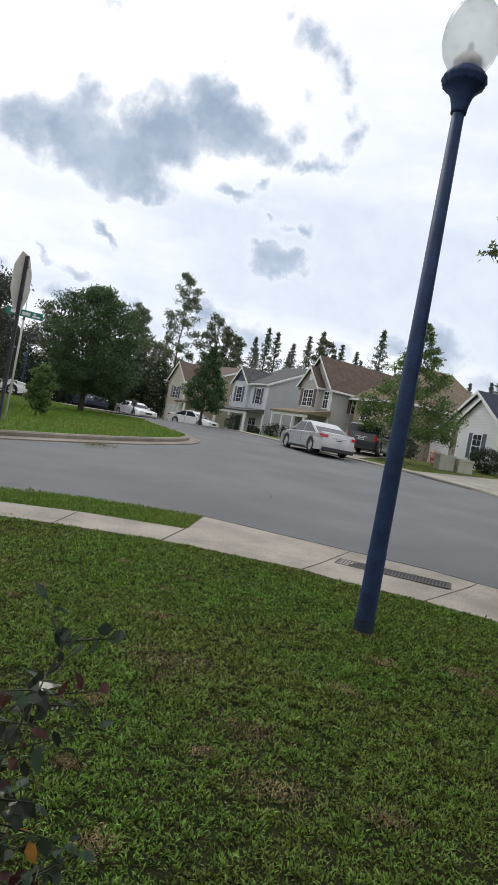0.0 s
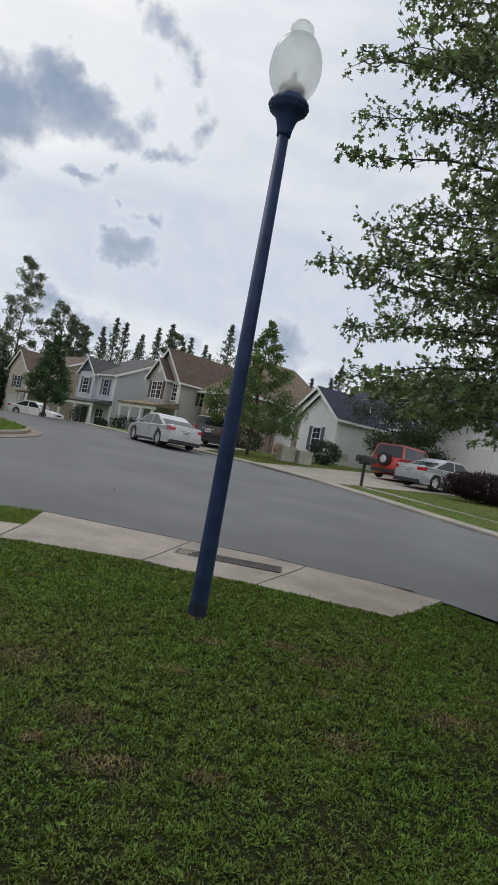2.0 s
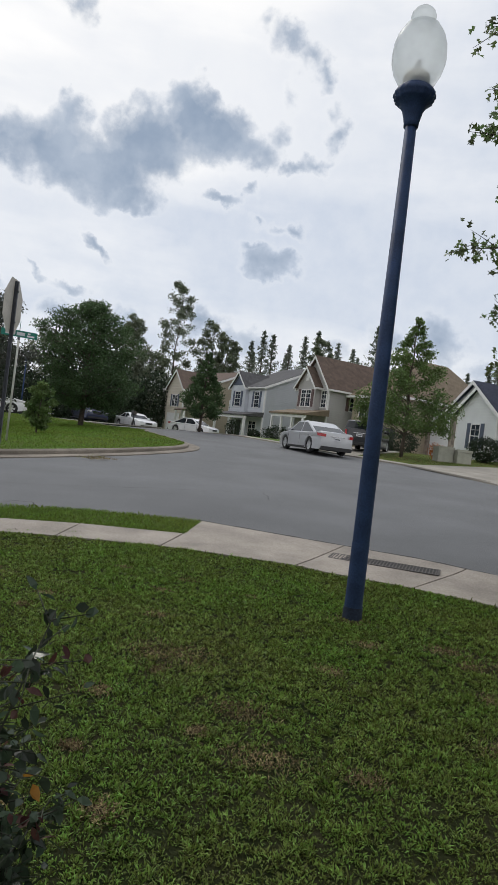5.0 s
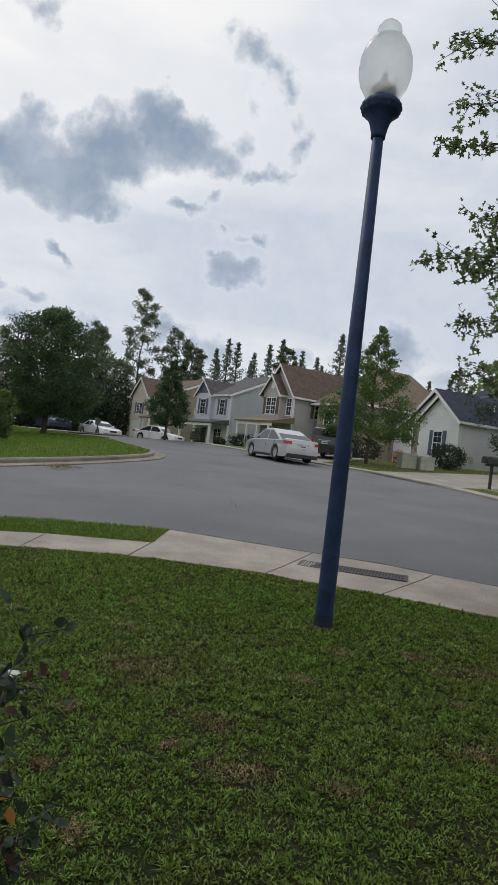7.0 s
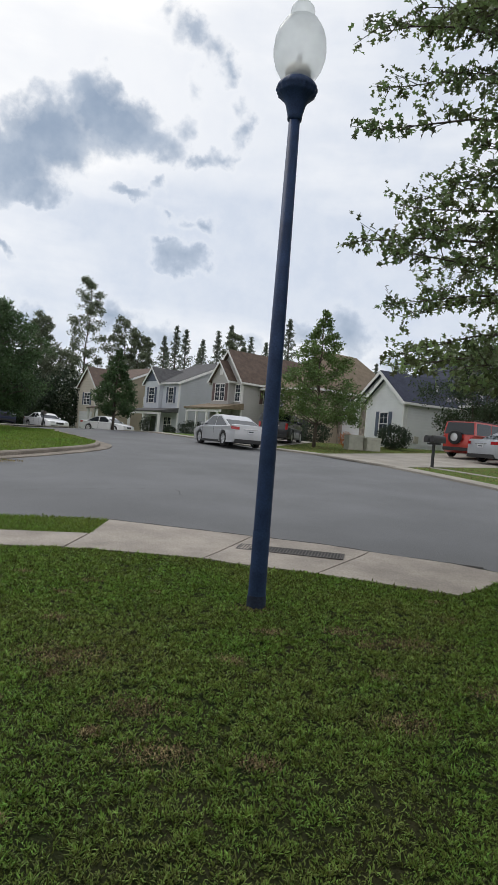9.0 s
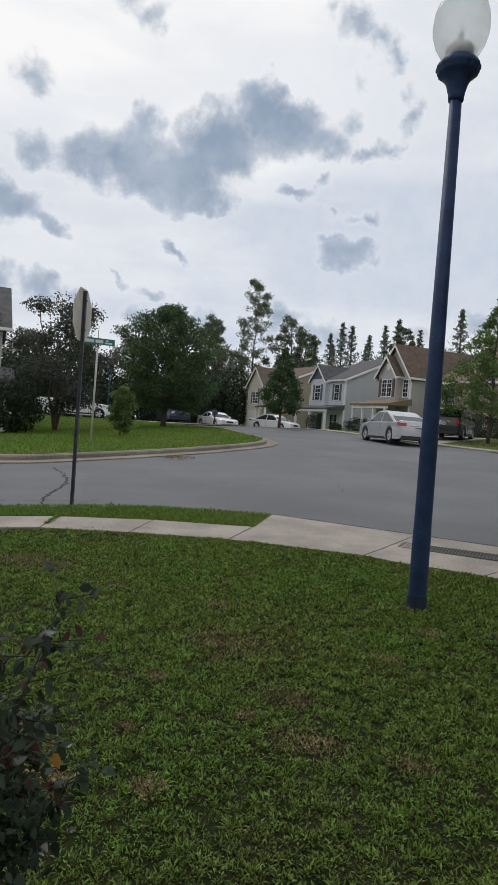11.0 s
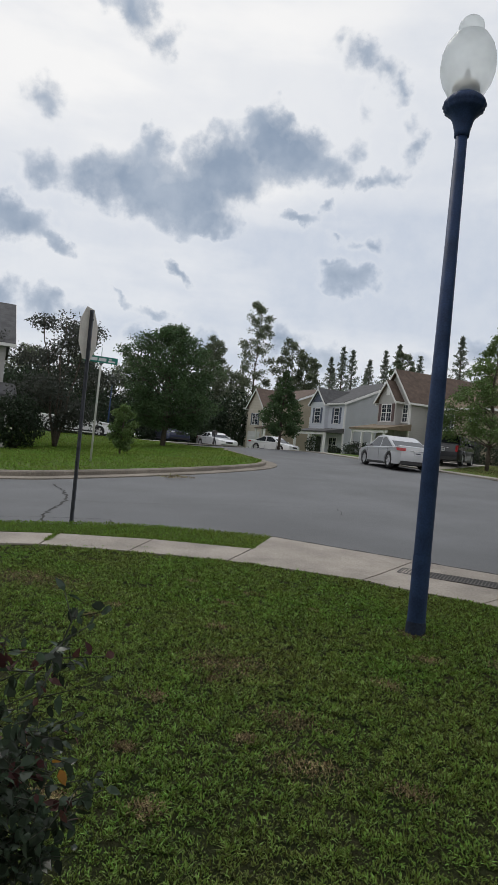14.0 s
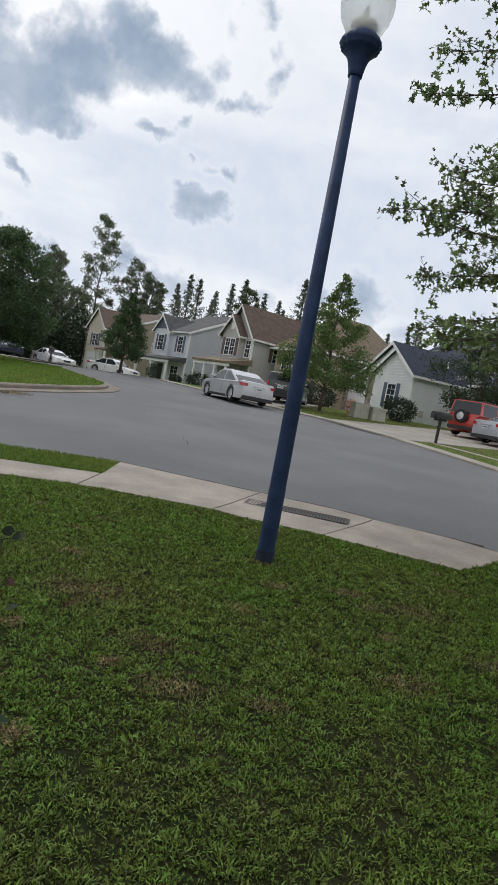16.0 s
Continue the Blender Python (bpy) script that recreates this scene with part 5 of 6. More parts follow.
def leaf_mat(name, color, second, spread=0.4, rough=0.55):
    return translucent(mat(name, color, rough, 0.2, 1.2, 0.0, 15, second=second, island=spread, spec=0.35), 0.38)


for m, share in ((M_BLADE, 0.33), (M_BLADE2, 0.45), (M_DRYBLADE, 0.45)):
    translucent(m, share)
L_OAK = leaf_mat("oak_leaf", (0.085, 0.145, 0.058), (0.055, 0.098, 0.042))
L_NEAR = leaf_mat("pin_oak_leaf", (0.205, 0.27, 0.105), (0.105, 0.155, 0.064), 0.65)
L_NEAR.node_tree.nodes["Principled BSDF"].inputs["Roughness"].default_value = 0.38
L_DARK = leaf_mat("dark_leaf", (0.085, 0.09, 0.075), (0.055, 0.066, 0.055))
L_CRAPE = leaf_mat("crape_leaf", (0.055, 0.085, 0.036), (0.036, 0.058, 0.028))
L_MAPLE = leaf_mat("maple_leaf", (0.15, 0.22, 0.07), (0.095, 0.16, 0.052))
# far leaves are paled and greyed: distance haze is put into their colour
L_PINE_HAZED = leaf_mat("hazed_pine_needles", (0.19, 0.22, 0.17), (0.13, 0.16, 0.125))
L_HARD_HAZED = leaf_mat("hazed_hardwood_leaf", (0.19, 0.22, 0.14), (0.13, 0.16, 0.105))
L_BUSH = leaf_mat("bush_leaf", (0.032, 0.052, 0.026), (0.022, 0.036, 0.02))
L_WINE = leaf_mat("wine_red_leaf", (0.04, 0.02, 0.024), (0.026, 0.014, 0.018))
L_ROSE = leaf_mat("rose_leaf", (0.078, 0.110, 0.070), (0.042, 0.062, 0.042), 0.6, 0.25)
L_ROSERED = leaf_mat("young_rose_leaf", (0.11, 0.04, 0.035), (0.07, 0.04, 0.034), 0.4)
L_YELLOW = leaf_mat("turning_rose_leaf", (0.45, 0.20, 0.03), (0.5, 0.28, 0.05), 0.2)
L_FLOWER = leaf_mat("white_blossom", (0.62, 0.62, 0.60), (0.5, 0.5, 0.5), 0.15)
L_ORANGE = leaf_mat("orange_blossom", (0.55, 0.20, 0.03), (0.4, 0.12, 0.02), 0.2)


def tree(name, m, height, crown_w, crown_z0, leaves, size, leafm, label, seed, trunk_r=0.12, limbs=16, shape="round", lean=(0, 0), clump=0.22, leaf_shape=RHOMB, stems=1, gaps=0.0, category="tree"):
    """Trunk with limbs, and a crown of small leaves set in clumps about the limb ends."""
    rnd = np.random.default_rng(seed)
    e = empty(name, m, label, category)
    bm = bmesh.new()
    tips = []
    ch = height - crown_z0

    def width(t):
        if shape == "cone":
            return (1 - t) ** 0.8 * 0.95 + 0.05 if t > 0.08 else 0.6
        if shape == "spire":
            return min(1.0, 0.55 + t * 2.0) * (1 - t) ** 1.05 * 1.12 + 0.04
        if shape == "oval":
            return math.sin(math.pi * min(1, max(0.03, t * 0.93 + 0.07))) ** 0.6
        if shape == "tall":
            return 0.35 + 0.65 * math.sin(math.pi * min(0.97, t * 0.85 + 0.12)) ** 0.8
        return math.sqrt(max(0.02, 1 - (2 * t - 0.92) ** 2 * 0.95))

    for st in range(stems):
        ang = st * 2 * math.pi / stems + 0.4
        spread = crown_w * 0.22 if stems > 1 else 0
        pts, rad = [], []
        for i in range(8):
            t = i / 7
            pts.append((lean[0] * t + spread * t * math.cos(ang) + rnd.normal() * 0.015 * height * t, lean[1] * t + spread * t * math.sin(ang) + rnd.normal() * 0.015 * height * t, -0.15 + t * (height * 0.93 + 0.15)))
            rad.append(trunk_r * (1 - 0.9 * t ** 0.9) + 0.012)
        tube(bm, pts, rad, 8)
        per = limbs // stems
        for i in range(per):
            t = (i + rnd.uniform(0, 1)) / per
            z = crown_z0 + ch * (t * 0.92)
            a = i * 2.399 + rnd.uniform(-0.4, 0.4)
            r = crown_w / 2 * width(t) * rnd.uniform(0.55, 0.95)
            zt = min(0.999, z / (height * 0.93))
            j = zt * 7
            p0 = Vector(pts[int(j)]).lerp(Vector(pts[min(7, int(j) + 1)]), j - int(j))
            p0.z = max(0.15 * height if shape != "cone" else 0.1, p0.z - r * 0.35)
            end = Vector((pts[min(7, int(j) + 1)][0] + r * math.cos(a), pts[min(7, int(j) + 1)][1] + r * math.sin(a), z + r * (0.12 if shape != "cone" else -0.12)))
            mid = p0.lerp(end, 0.5) + Vector((0, 0, 0.06 * r))
            lr = max(0.012, trunk_r * 0.35 * (1 - t * 0.6))
            tube(bm, [p0, mid, end], [lr, lr * 0.6, 0.006], 5)
            tips.append((end, r))
            tips.append((mid, r))
            for q in range(3):
                a2 = a + rnd.uniform(-0.9, 0.9)
                e2 = mid.lerp(end, rnd.uniform(0.0, 0.9)) + Vector((math.cos(a2), math.sin(a2), rnd.uniform(-0.3, 0.5))) * r * 0.35
                tube(bm, [mid.lerp(end, 0.4), e2], [lr * 0.4, 0.004], 4)
                tips.append((e2, r))
        tips.append((Vector(pts[-1]), crown_w * 0.04))
    part("trunk", bm, M_BARK, e, "rough grey-brown trunk and limbs", smooth=True)
    tp = np.array([t[0][:] for t in tips])
    keep = rnd.random(len(tp)) >= gaps
    tp = tp[keep] if keep.sum() > 3 else tp
    wts = rnd.uniform(0.5, 1.5, len(tp))
    tr = np.array([t[1] for t in tips])
    tr = tr[keep] if len(tp) < len(tr) else tr
    if shape == "spire":
        wts *= np.clip(0.12 + tr / (crown_w * 0.32), 0.15, 1.2)
    idx = rnd.choice(len(tp), leaves, p=wts / wts.sum())
    d = rnd.normal(size=(leaves, 3))
    d /= np.linalg.norm(d, axis=1)[:, None]
    if shape == "spire":
        d *= np.clip(0.25 + 1.1 * tr[idx] / (crown_w * 0.4), 0.3, 1.15)[:, None]
    c = tp[idx] + d * (crown_w * clump * rnd.uniform(0.0, 1.0, leaves)[:, None] ** 0.5) * np.array([1, 1, 0.6 if shape != "tall" else 0.8])
    c[:, 2] = np.clip(c[:, 2], max(0.05, crown_z0 * 0.75), height + 0.1)
    leaf_mesh("crown", c, size, leaf_shape, leafm, e, rnd, label="crown of small leaves")
    return e


def bush(name, m, w, h, leaves, size, leafm, label, seed, shape=RHOMB, d=None, category="shrub"):
    rnd = np.random.default_rng(seed)
    e = empty(name, m, label, category)
    d = d or w
    bm = bmesh.new()
    ends = []
    for i in range(14):
        a = i * 2.399
        r = rnd.uniform(0.3, 0.9)
        end = Vector((w / 2 * r * math.cos(a), d / 2 * r * math.sin(a), h * rnd.uniform(0.45, 0.92)))
        tube(bm, [(0.1 * end.x, 0.1 * end.y, -0.08), end.lerp(Vector((0, 0, 0)), 0.45) + Vector((0, 0, 0.05)), end], [0.018, 0.012, 0.004], 5)
        ends.append(end)
    part("stem", bm, M_BARK, e, smooth=True)
    u = rnd.normal(size=(leaves, 3))
    u /= np.linalg.norm(u, axis=1)[:, None]
    rr = rnd.uniform(0.3, 1.0, leaves) ** 0.45
    lump = 1 + 0.16 * np.sin(u[:, 0] * 7 + seed) * np.cos(u[:, 1] * 6 + u[:, 2] * 5)
    c = u * (rr * lump)[:, None] * np.array([w / 2, d / 2, h / 2]) + np.array([0, 0, h / 2])
    c[:, 2] = np.maximum(c[:, 2], 0.04)
    leaf_mesh("foliage", c, size, shape, leafm, e, rnd, label="dense foliage")
    return e


# corner lawn
tree("oak_tree", on_ground(-15.9, 34.6, 0.12), 7.5, 6.1, 0.9, 36000, 0.145, L_OAK, "broad dark green oak tree on the corner lawn", 11, 0.17, 64, "round", clump=0.10)
tree("crape_myrtle", on_ground(-18.9, 28.1, 0.12), 6.8, 5.2, 1.2, 13000, 0.16, L_DARK, "tall dark-leaved crape myrtle on the corner lawn", 12, 0.07, 30, "oval", clump=0.16, stems=4)
bush("evergreen_bush", on_ground(-18.6, 24.4, 0.12), 2.5, 2.5, 6000, 0.14, L_BUSH, "dark evergreen bush at the lawn's edge", 13)
tree("young_tree", on_ground(-12.2, 22.5, 0.12), 2.0, 1.05, 0.2, 6000, 0.10, L_MAPLE, "small leafy sapling on the corner lawn", 14, 0.03, 14, "oval", clump=0.2, category="sapling")
# by the houses
tree("street_tree", on_ground(-10.35, 40.5, 0.06), 5.5, 3.2, 0.9, 9500, 0.16, L_OAK, "dense young street tree before the tan house", 15, 0.09, 40, "spire", clump=0.12)
tree("young_maple", on_ground(2.1, 33.8, 0.06), 7.7, 5.8, 1.2, 21000, 0.13, L_MAPLE, "light green young maple beside the driveway", 16, 0.09, 60, "spire", clump=0.085, gaps=0.10)
tree("flowering_crape_myrtle", on_ground(11.9, 37.4, 0.06), 5.2, 5.4, 1.1, 15000, 0.15, L_CRAPE, "crape myrtle with white blossom before the white house", 17, 0.07, 26, "round", clump=0.16, stems=3)
rf = np.random.default_rng(5)
ff = empty("blossom_cluster", on_ground(11.8, 36.9, 0.06), "white blossom clusters on the crape myrtle", "blossom")
cc = rf.normal(size=(26, 3)) * np.array([1.2, 0.5, 0.7]) + np.array([0, -1.5, 3.7])
cl = np.repeat(cc, 14, axis=0) + rf.normal(size=(26 * 14, 3)) * 0.10
pt = leaf_mesh("petals", cl, 0.10, RHOMB, L_FLOWER, ff, rf)
pt["kind"] = "stuff"
bush("round_bush", on_ground(6.8, 36.9, 0.06), 2.0, 1.45, 4500, 0.10, L_BUSH, "dark rounded bush before the white house", 18)
bush("wine_red_hedge", on_ground(11.9, 25.7, 0.06), 4.6, 1.3, 18000, 0.09, L_WINE, "low dark wine-red hedge beside the driveway", 19, d=1.6, category="hedge")
bush("foundation_shrub", on_ground(-7.2, 56.5, 0.06), 2.9, 1.5, 3500, 0.12, L_BUSH, "dark shrubs before the blue house", 20)
bush("foundation_shrub", on_ground(-9.4, 57.2, 0.06), 1.3, 1.0, 1500, 0.12, L_BUSH, "dark shrubs before the blue house", 21)
bush("foundation_shrub", on_ground(-12.0, 60.0, 0.06), 1.5, 1.9, 2000, 0.12, L_BUSH, "tall dark shrub before the blue house", 22)
bush("foundation_shrub", on_ground(2.6, 44.0, 0.06), 2.6, 1.5, 3000, 0.12, L_BUSH, "dark shrubs under the young tree", 23)

# near oak whose branches hang into view
def near_oak():
    rnd, grow = np.random.default_rng(31), np.random.default_rng(42)
    e = empty("pin_oak", on_ground(4.35, 6.1, 0.05), "pin oak with lobed green leaves on the lawn's corner", "tree")
    bm = bmesh.new()
    tube(bm, [(0, 0, -0.2), (0.03, 0.02, 1.5), (-0.02, 0.05, 3.5), (0.03, 0, 5.5), (0, 0, 7.5), (0.05, 0, 9)], [0.16, 0.13, 0.11, 0.085, 0.05, 0.012], 12)
    spots = []
    k = 0
    for z0 in (*np.arange(2.0, 7.4, 0.055), *np.arange(7.4, 9.0, 0.10)):
        for _ in range(2):
            a = k * 2.399 + grow.uniform(-0.7, 0.7)
            k += 1
            if z0 < 2.5:
                full = 2.8 + (z0 - 2.0) * 2.0
            else:
                full = 3.95 if z0 < 3.1 else 3.95 - (z0 - 3.1) * (0.16 if z0 < 6.6 else 0.5)
            reach = full * grow.uniform(0.74, 1.01)
            lift = grow.uniform(0, 1)
            rise = 0.30 * lift * reach if z0 > 2.5 else (0.2 * lift - 0.10) * reach
            p0 = Vector((0, 0, z0))
            end = Vector((reach * math.cos(a), reach * math.sin(a), z0 + rise))
            pts = [p0.lerp(end, t) + Vector((0, 0, 0.28 * reach * t * (1 - t))) + Vector(rnd.normal(size=3)) * 0.05 * t for t in (0, 0.25, 0.5, 0.75, 1)]
            tube(bm, pts, [0.035, 0.026, 0.018, 0.011, 0.004], 6)
            for t in np.linspace(0.22, 1.0, 17):
                i = min(3, int(t * 4))
                base = pts[i].lerp(pts[i + 1], t * 4 - i)
                for s in (-1, 1):
                    a2 = a + s * rnd.uniform(0.4, 1.1)
                    ln = rnd.uniform(0.20, 0.60) * (1.1 - 0.45 * t)
                    tw = base + Vector((math.cos(a2) * ln, math.sin(a2) * ln, rnd.uniform(-0.12, 0.16)))
                    tube(bm, [base, tw], [0.006, 0.002], 4)
                    for q in range(12):
                        spots.append(base.lerp(tw, rnd.uniform(0.25, 1.1)) + Vector(rnd.normal(size=3)) * 0.035)
    part("trunk", bm, M_BARK, e, "grey-brown trunk with long slender branches", smooth=True)
    c = np.array([s[:] for s in spots])
    leaf_mesh("crown", c, 0.098, OAK, L_NEAR, e, rnd, 0.5, "lobed dark green leaves")
    return e


near_oak()


def rose_bush(x, y):
    rnd = np.random.default_rng(41)
    e = empty("rose_bush", on_ground(x, y, 0.05), "rose bush with dark green, red-tipped and yellowing leaves", "shrub")
    leaves, reds = [], []
    for i in range(20):
        a = i * 2.399
        bm = bmesh.new()
        h = rnd.uniform(0.55, 1.02) if i % 5 else rnd.uniform(1.05, 1.2)
        r = rnd.uniform(0.12, 0.44)
        pts = [Vector((0.05 * math.cos(a), 0.05 * math.sin(a), -0.05)), Vector((r * 0.5 * math.cos(a), r * 0.5 * math.sin(a), h * 0.5)), Vector((r * math.cos(a + 0.2), r * math.sin(a + 0.2), h))]
        tube(bm, pts, [0.007, 0.005, 0.002], 6)
        for q in range(42):
            t = rnd.uniform(0.18, 1.0)
            p = pts[0].lerp(pts[1], t * 2) if t < 0.5 else pts[1].lerp(pts[2], t * 2 - 1)
            a2 = rnd.uniform(0, 2 * math.pi)
            tip = p + Vector((math.cos(a2) * 0.16, math.sin(a2) * 0.16, rnd.uniform(-0.05, 0.07))) * rnd.uniform(0.5, 1.1)
            tube(bm, [p, tip], [0.0025, 0.0012], 4)
            bunch = reds if t > 0.85 and rnd.random() < 0.4 else leaves
            for w in (0.35, 0.65, 1.0):
                for s in (-1, 1) if w < 1 else (1,):
                    bunch.append(p.lerp(tip, w) + Vector(rnd.normal(size=3)) * 0.012)
        part("stem", bm, M_STEM, e, smooth=True)
    leaf_mesh("foliage", np.array([p[:] for p in leaves]), 0.052, OVATE, L_ROSE, e, rnd, 0.5, "dark green rose leaves")
    if reds:
        leaf_mesh("young_leaves", np.array([p[:] for p in reds]), 0.045, OVATE, L_ROSERED, e, rnd, 0.1, "reddish young leaves")
    y3 = np.array([(0.30, 0.12, 0.70), (0.34, 0.10, 0.70), (-0.02, 0.2, 0.85), (0.1, -0.3, 0.6), (0.25, 0.2, 0.42)])
    leaf_mesh("yellow_leaves", y3, 0.06, OVATE, L_YELLOW, e, rnd, 0.2, "yellow-orange turning leaves")
    return e


rose_bush(-1.26, 1.06)

# far woods
wood_rnd = np.random.default_rng(77)


def pine(m, height, w, seed, n=2200):
    rnd = np.random.default_rng(seed)
    e = empty("pine_tree", m, "tall slender pine in the woods behind the houses", "tree", "pines behind the houses")
    bm = bmesh.new()
    tube(bm, [(0, 0, -0.3), (0.1, 0, height * 0.5), (0, 0, height)], [0.22, 0.14, 0.03], 6)
    tips = []
    for i in range(48):
        t = (i + rnd.uniform(0, 1)) / 48
        z = height * (0.42 + 0.57 * t)
        r = w / 2 * (1 - t) ** 1.05 * rnd.uniform(0.5, 1.15) + 0.06
        a = i * 2.399
        end = Vector((r * math.cos(a), r * math.sin(a), z + r * 0.15))
        tube(bm, [(0, 0, z - r * 0.1), end], [0.04, 0.01], 4)
        tips += [(*end, r), (end.x * 0.55, end.y * 0.55, z, r)]
    part("trunk", bm, M_BARK, e, smooth=True)
    tp = np.array(tips)
    idx = rnd.integers(0, len(tp), n)
    c = tp[idx, :3] + rnd.normal(size=(n, 3)) * np.clip(tp[idx, 3:] * 0.9, 0.3, 1.2) * np.array([0.24, 0.24, 0.13])
    leaf_mesh("crown", c, 0.30, [(0, 0, 0), (0.5, 0.2, 0.0), (1, 0, 0.1), (0.5, -0.2, 0)], L_PINE_HAZED, e, rnd, -0.3, "needles in tufts, paled for haze")
    return e


pines = [pine(pose(0, 0, -500), 15.0, 4.0, 100 + k) for k in range(4)]
spots = []
for k in range(36):
    x = -26 + k * 1.75 + wood_rnd.uniform(-1.0, 1.0)
    y = 118 + wood_rnd.uniform(-10, 14)
    spots.append((x, y, wood_rnd.uniform(0.98, 1.28) if x < 2 else wood_rnd.uniform(0.80, 0.96), wood_rnd.uniform(0, 360)))
for k, (x, y, s, a) in enumerate(spots):
    src = pines[k % 4]
    m = pose(x, y, gz(x, y), 0, 0, a) @ Matrix.Diagonal((s, s, s, 1))
    if k < 4:
        src.matrix_basis = m
    else:
        copy_thing(src, m)
        continue
TALL = [(-28.8, 94, 23.8, 6.0), (-23.6, 96, 18.5, 5.5), (-20.9, 94, 16.0, 4.5), (-34.6, 92, 17.8, 5.0), (-37.5, 98, 16.5, 5.5), (-8.4, 114, 20.4, 4.6), (-44, 84, 13, 7), (-50, 80, 12, 7), (-56, 76, 12, 7), (-62, 72, 11.5, 7), (-31, 90, 12, 6), (20, 114, 13.5, 7), (14.5, 116, 12.5, 6), (30, 100, 12, 8)]
for k, (x, y, h, w) in enumerate(TALL):
    tree("hardwood_tree", pose(x, y, gz(x, y)), h, w, h * 0.28, 8500, 0.32, L_HARD_HAZED, "tall hardwood tree in the woods behind the houses", 200 + k, 0.2, 34, "tall", clump=0.13, gaps=0.3)
for k in range(14):
    x, y = -66 + k * 4.2, 62 + 9 * math.sin(k * 1.7)
    if -22 < x < 12:
        continue
    bush("understorey_thicket", pose(x, y, gz(x, y)), 7.5, 6.5 + 1.5 * math.sin(k * 2.1), 3000, 0.45, L_BUSH, "dark thicket at the edge of the woods", 300 + k, category="thicket")
for k in range(16):
    x, y = -78 + k * 4.0, 80 + 4 * math.sin(k * 1.9)
    bush("understorey_thicket", pose(x, y, gz(x, y) - 0.4), 7.0, 6.6 + 1.5 * math.sin(k * 1.1), 3500, 0.42, L_BUSH, "dark thicket at the edge of the woods", 380 + k, category="thicket")
for k in range(22):
    x, y = -48 + k * 4.6, 104 + 4 * math.sin(k * 1.3)
    bush("understorey_thicket", pose(x, y, gz(x, y)), 7.0, 7.5 + 1.5 * math.sin(k * 2.3), 2200, 0.5, L_BUSH, "dark thicket at the edge of the woods", 340 + k, category="thicket")

# ---- small things on the far side ----
def utility_box(x, y, turn, w, h):
    e = empty("utility_box", on_ground(x, y, 0.05, turn), "pale green metal utility box on the grass", "utility box", "utility boxes")
    boxpart("cabinet", (-w / 2, w / 2, -0.3, 0.3, 0.0, h * 0.86), M_UTIL, e, bevel=0.02)
    bm = bmesh.new()
    prism(bm, [(-0.33, 0), (0.33, 0), (0.33, 0.08), (-0.33, 0.12)], lambda u, v: (-w / 2 - 0.02, u, h * 0.86 + v), lambda u, v: (w / 2 + 0.02, u, h * 0.86 + v))
    part("lid", bm, M_UTIL, e)
    boxpart("base", (-w / 2 - 0.06, w / 2 + 0.06, -0.36, 0.36, -0.06, 0.02), M_CONC2, e)
    return e


M_UTIL = mat("utility_green", (0.42, 0.42, 0.36), 0.6, 0.15, 3, 0.1)
utility_box(4.2, 34.0, 20, 0.85, 0.78)
utility_box(5.15, 33.9, 12, 0.75, 0.68)
flower = bush("flower_pot", on_ground(3.95, 35.2, 0.05), 0.9, 0.9, 500, 0.10, L_ORANGE, "planter with orange flowers behind the utility boxes", 51, category="planter")


def wheelie_bin(x, y, turn):
    e = empty("wheelie_bin", on_ground(x, y, 0.14, turn), "dark plastic wheelie bin beside the driveway", "bin")
    bm = bmesh.new()
    prism(bm, [(-0.24, -0.24), (0.24, -0.24), (0.24, 0.24), (-0.24, 0.24)], lambda u, v: (u, v, 0.06), lambda u, v: (u * 1.25, v * 1.35, 0.95))
    part("body", bm, M_BLACKP, e)
    boxpart("lid", (-0.32, 0.32, -0.36, 0.36, 0.955, 1.02), M_BLACKP, e, bevel=0.02)
    for s in (-1, 1):
        bm = bmesh.new()
        lathe(bm, [(0.1, -0.03), (0.1, 0.03)], 14)
        bmesh.ops.rotate(bm, verts=bm.verts, cent=(0, 0, 0), matrix=Matrix.Rotation(radians(90), 3, "Y"))
        bmesh.ops.translate(bm, verts=bm.verts, vec=(s * 0.27, 0.22, 0.1))
        part("wheel", bm, M_RUBBER, e)
    return e


wheelie_bin(-27.0, 47.8, 20)

# ---- grass ----
def inside(poly, pts):
    x, y = pts[:, 0], pts[:, 1]
    ok = np.zeros(len(pts), bool)
    j = len(poly) - 1
    for i in range(len(poly)):
        xi, yi = poly[i]
        xj, yj = poly[j]
        hit = ((yi > y) != (yj > y)) & (x < (xj - xi) * (y - yi) / (yj - yi + 1e-12) + xi)
        ok ^= hit
        j = i
    return ok


def gz_np(x, y):
    return 0.021 * np.clip(x, -30, 30) + 0.056 * np.clip(y, -6, 9) + 0.050 * np.clip(np.minimum(y, 40) - 9, 0, None) - 0.012 * np.clip(np.minimum(y, 70) - 40, 0, None) - 0.052 * np.clip(-11 - x, 0, 9) * np.clip(1 - (y - 36) * 0.08, 0.2, 1)


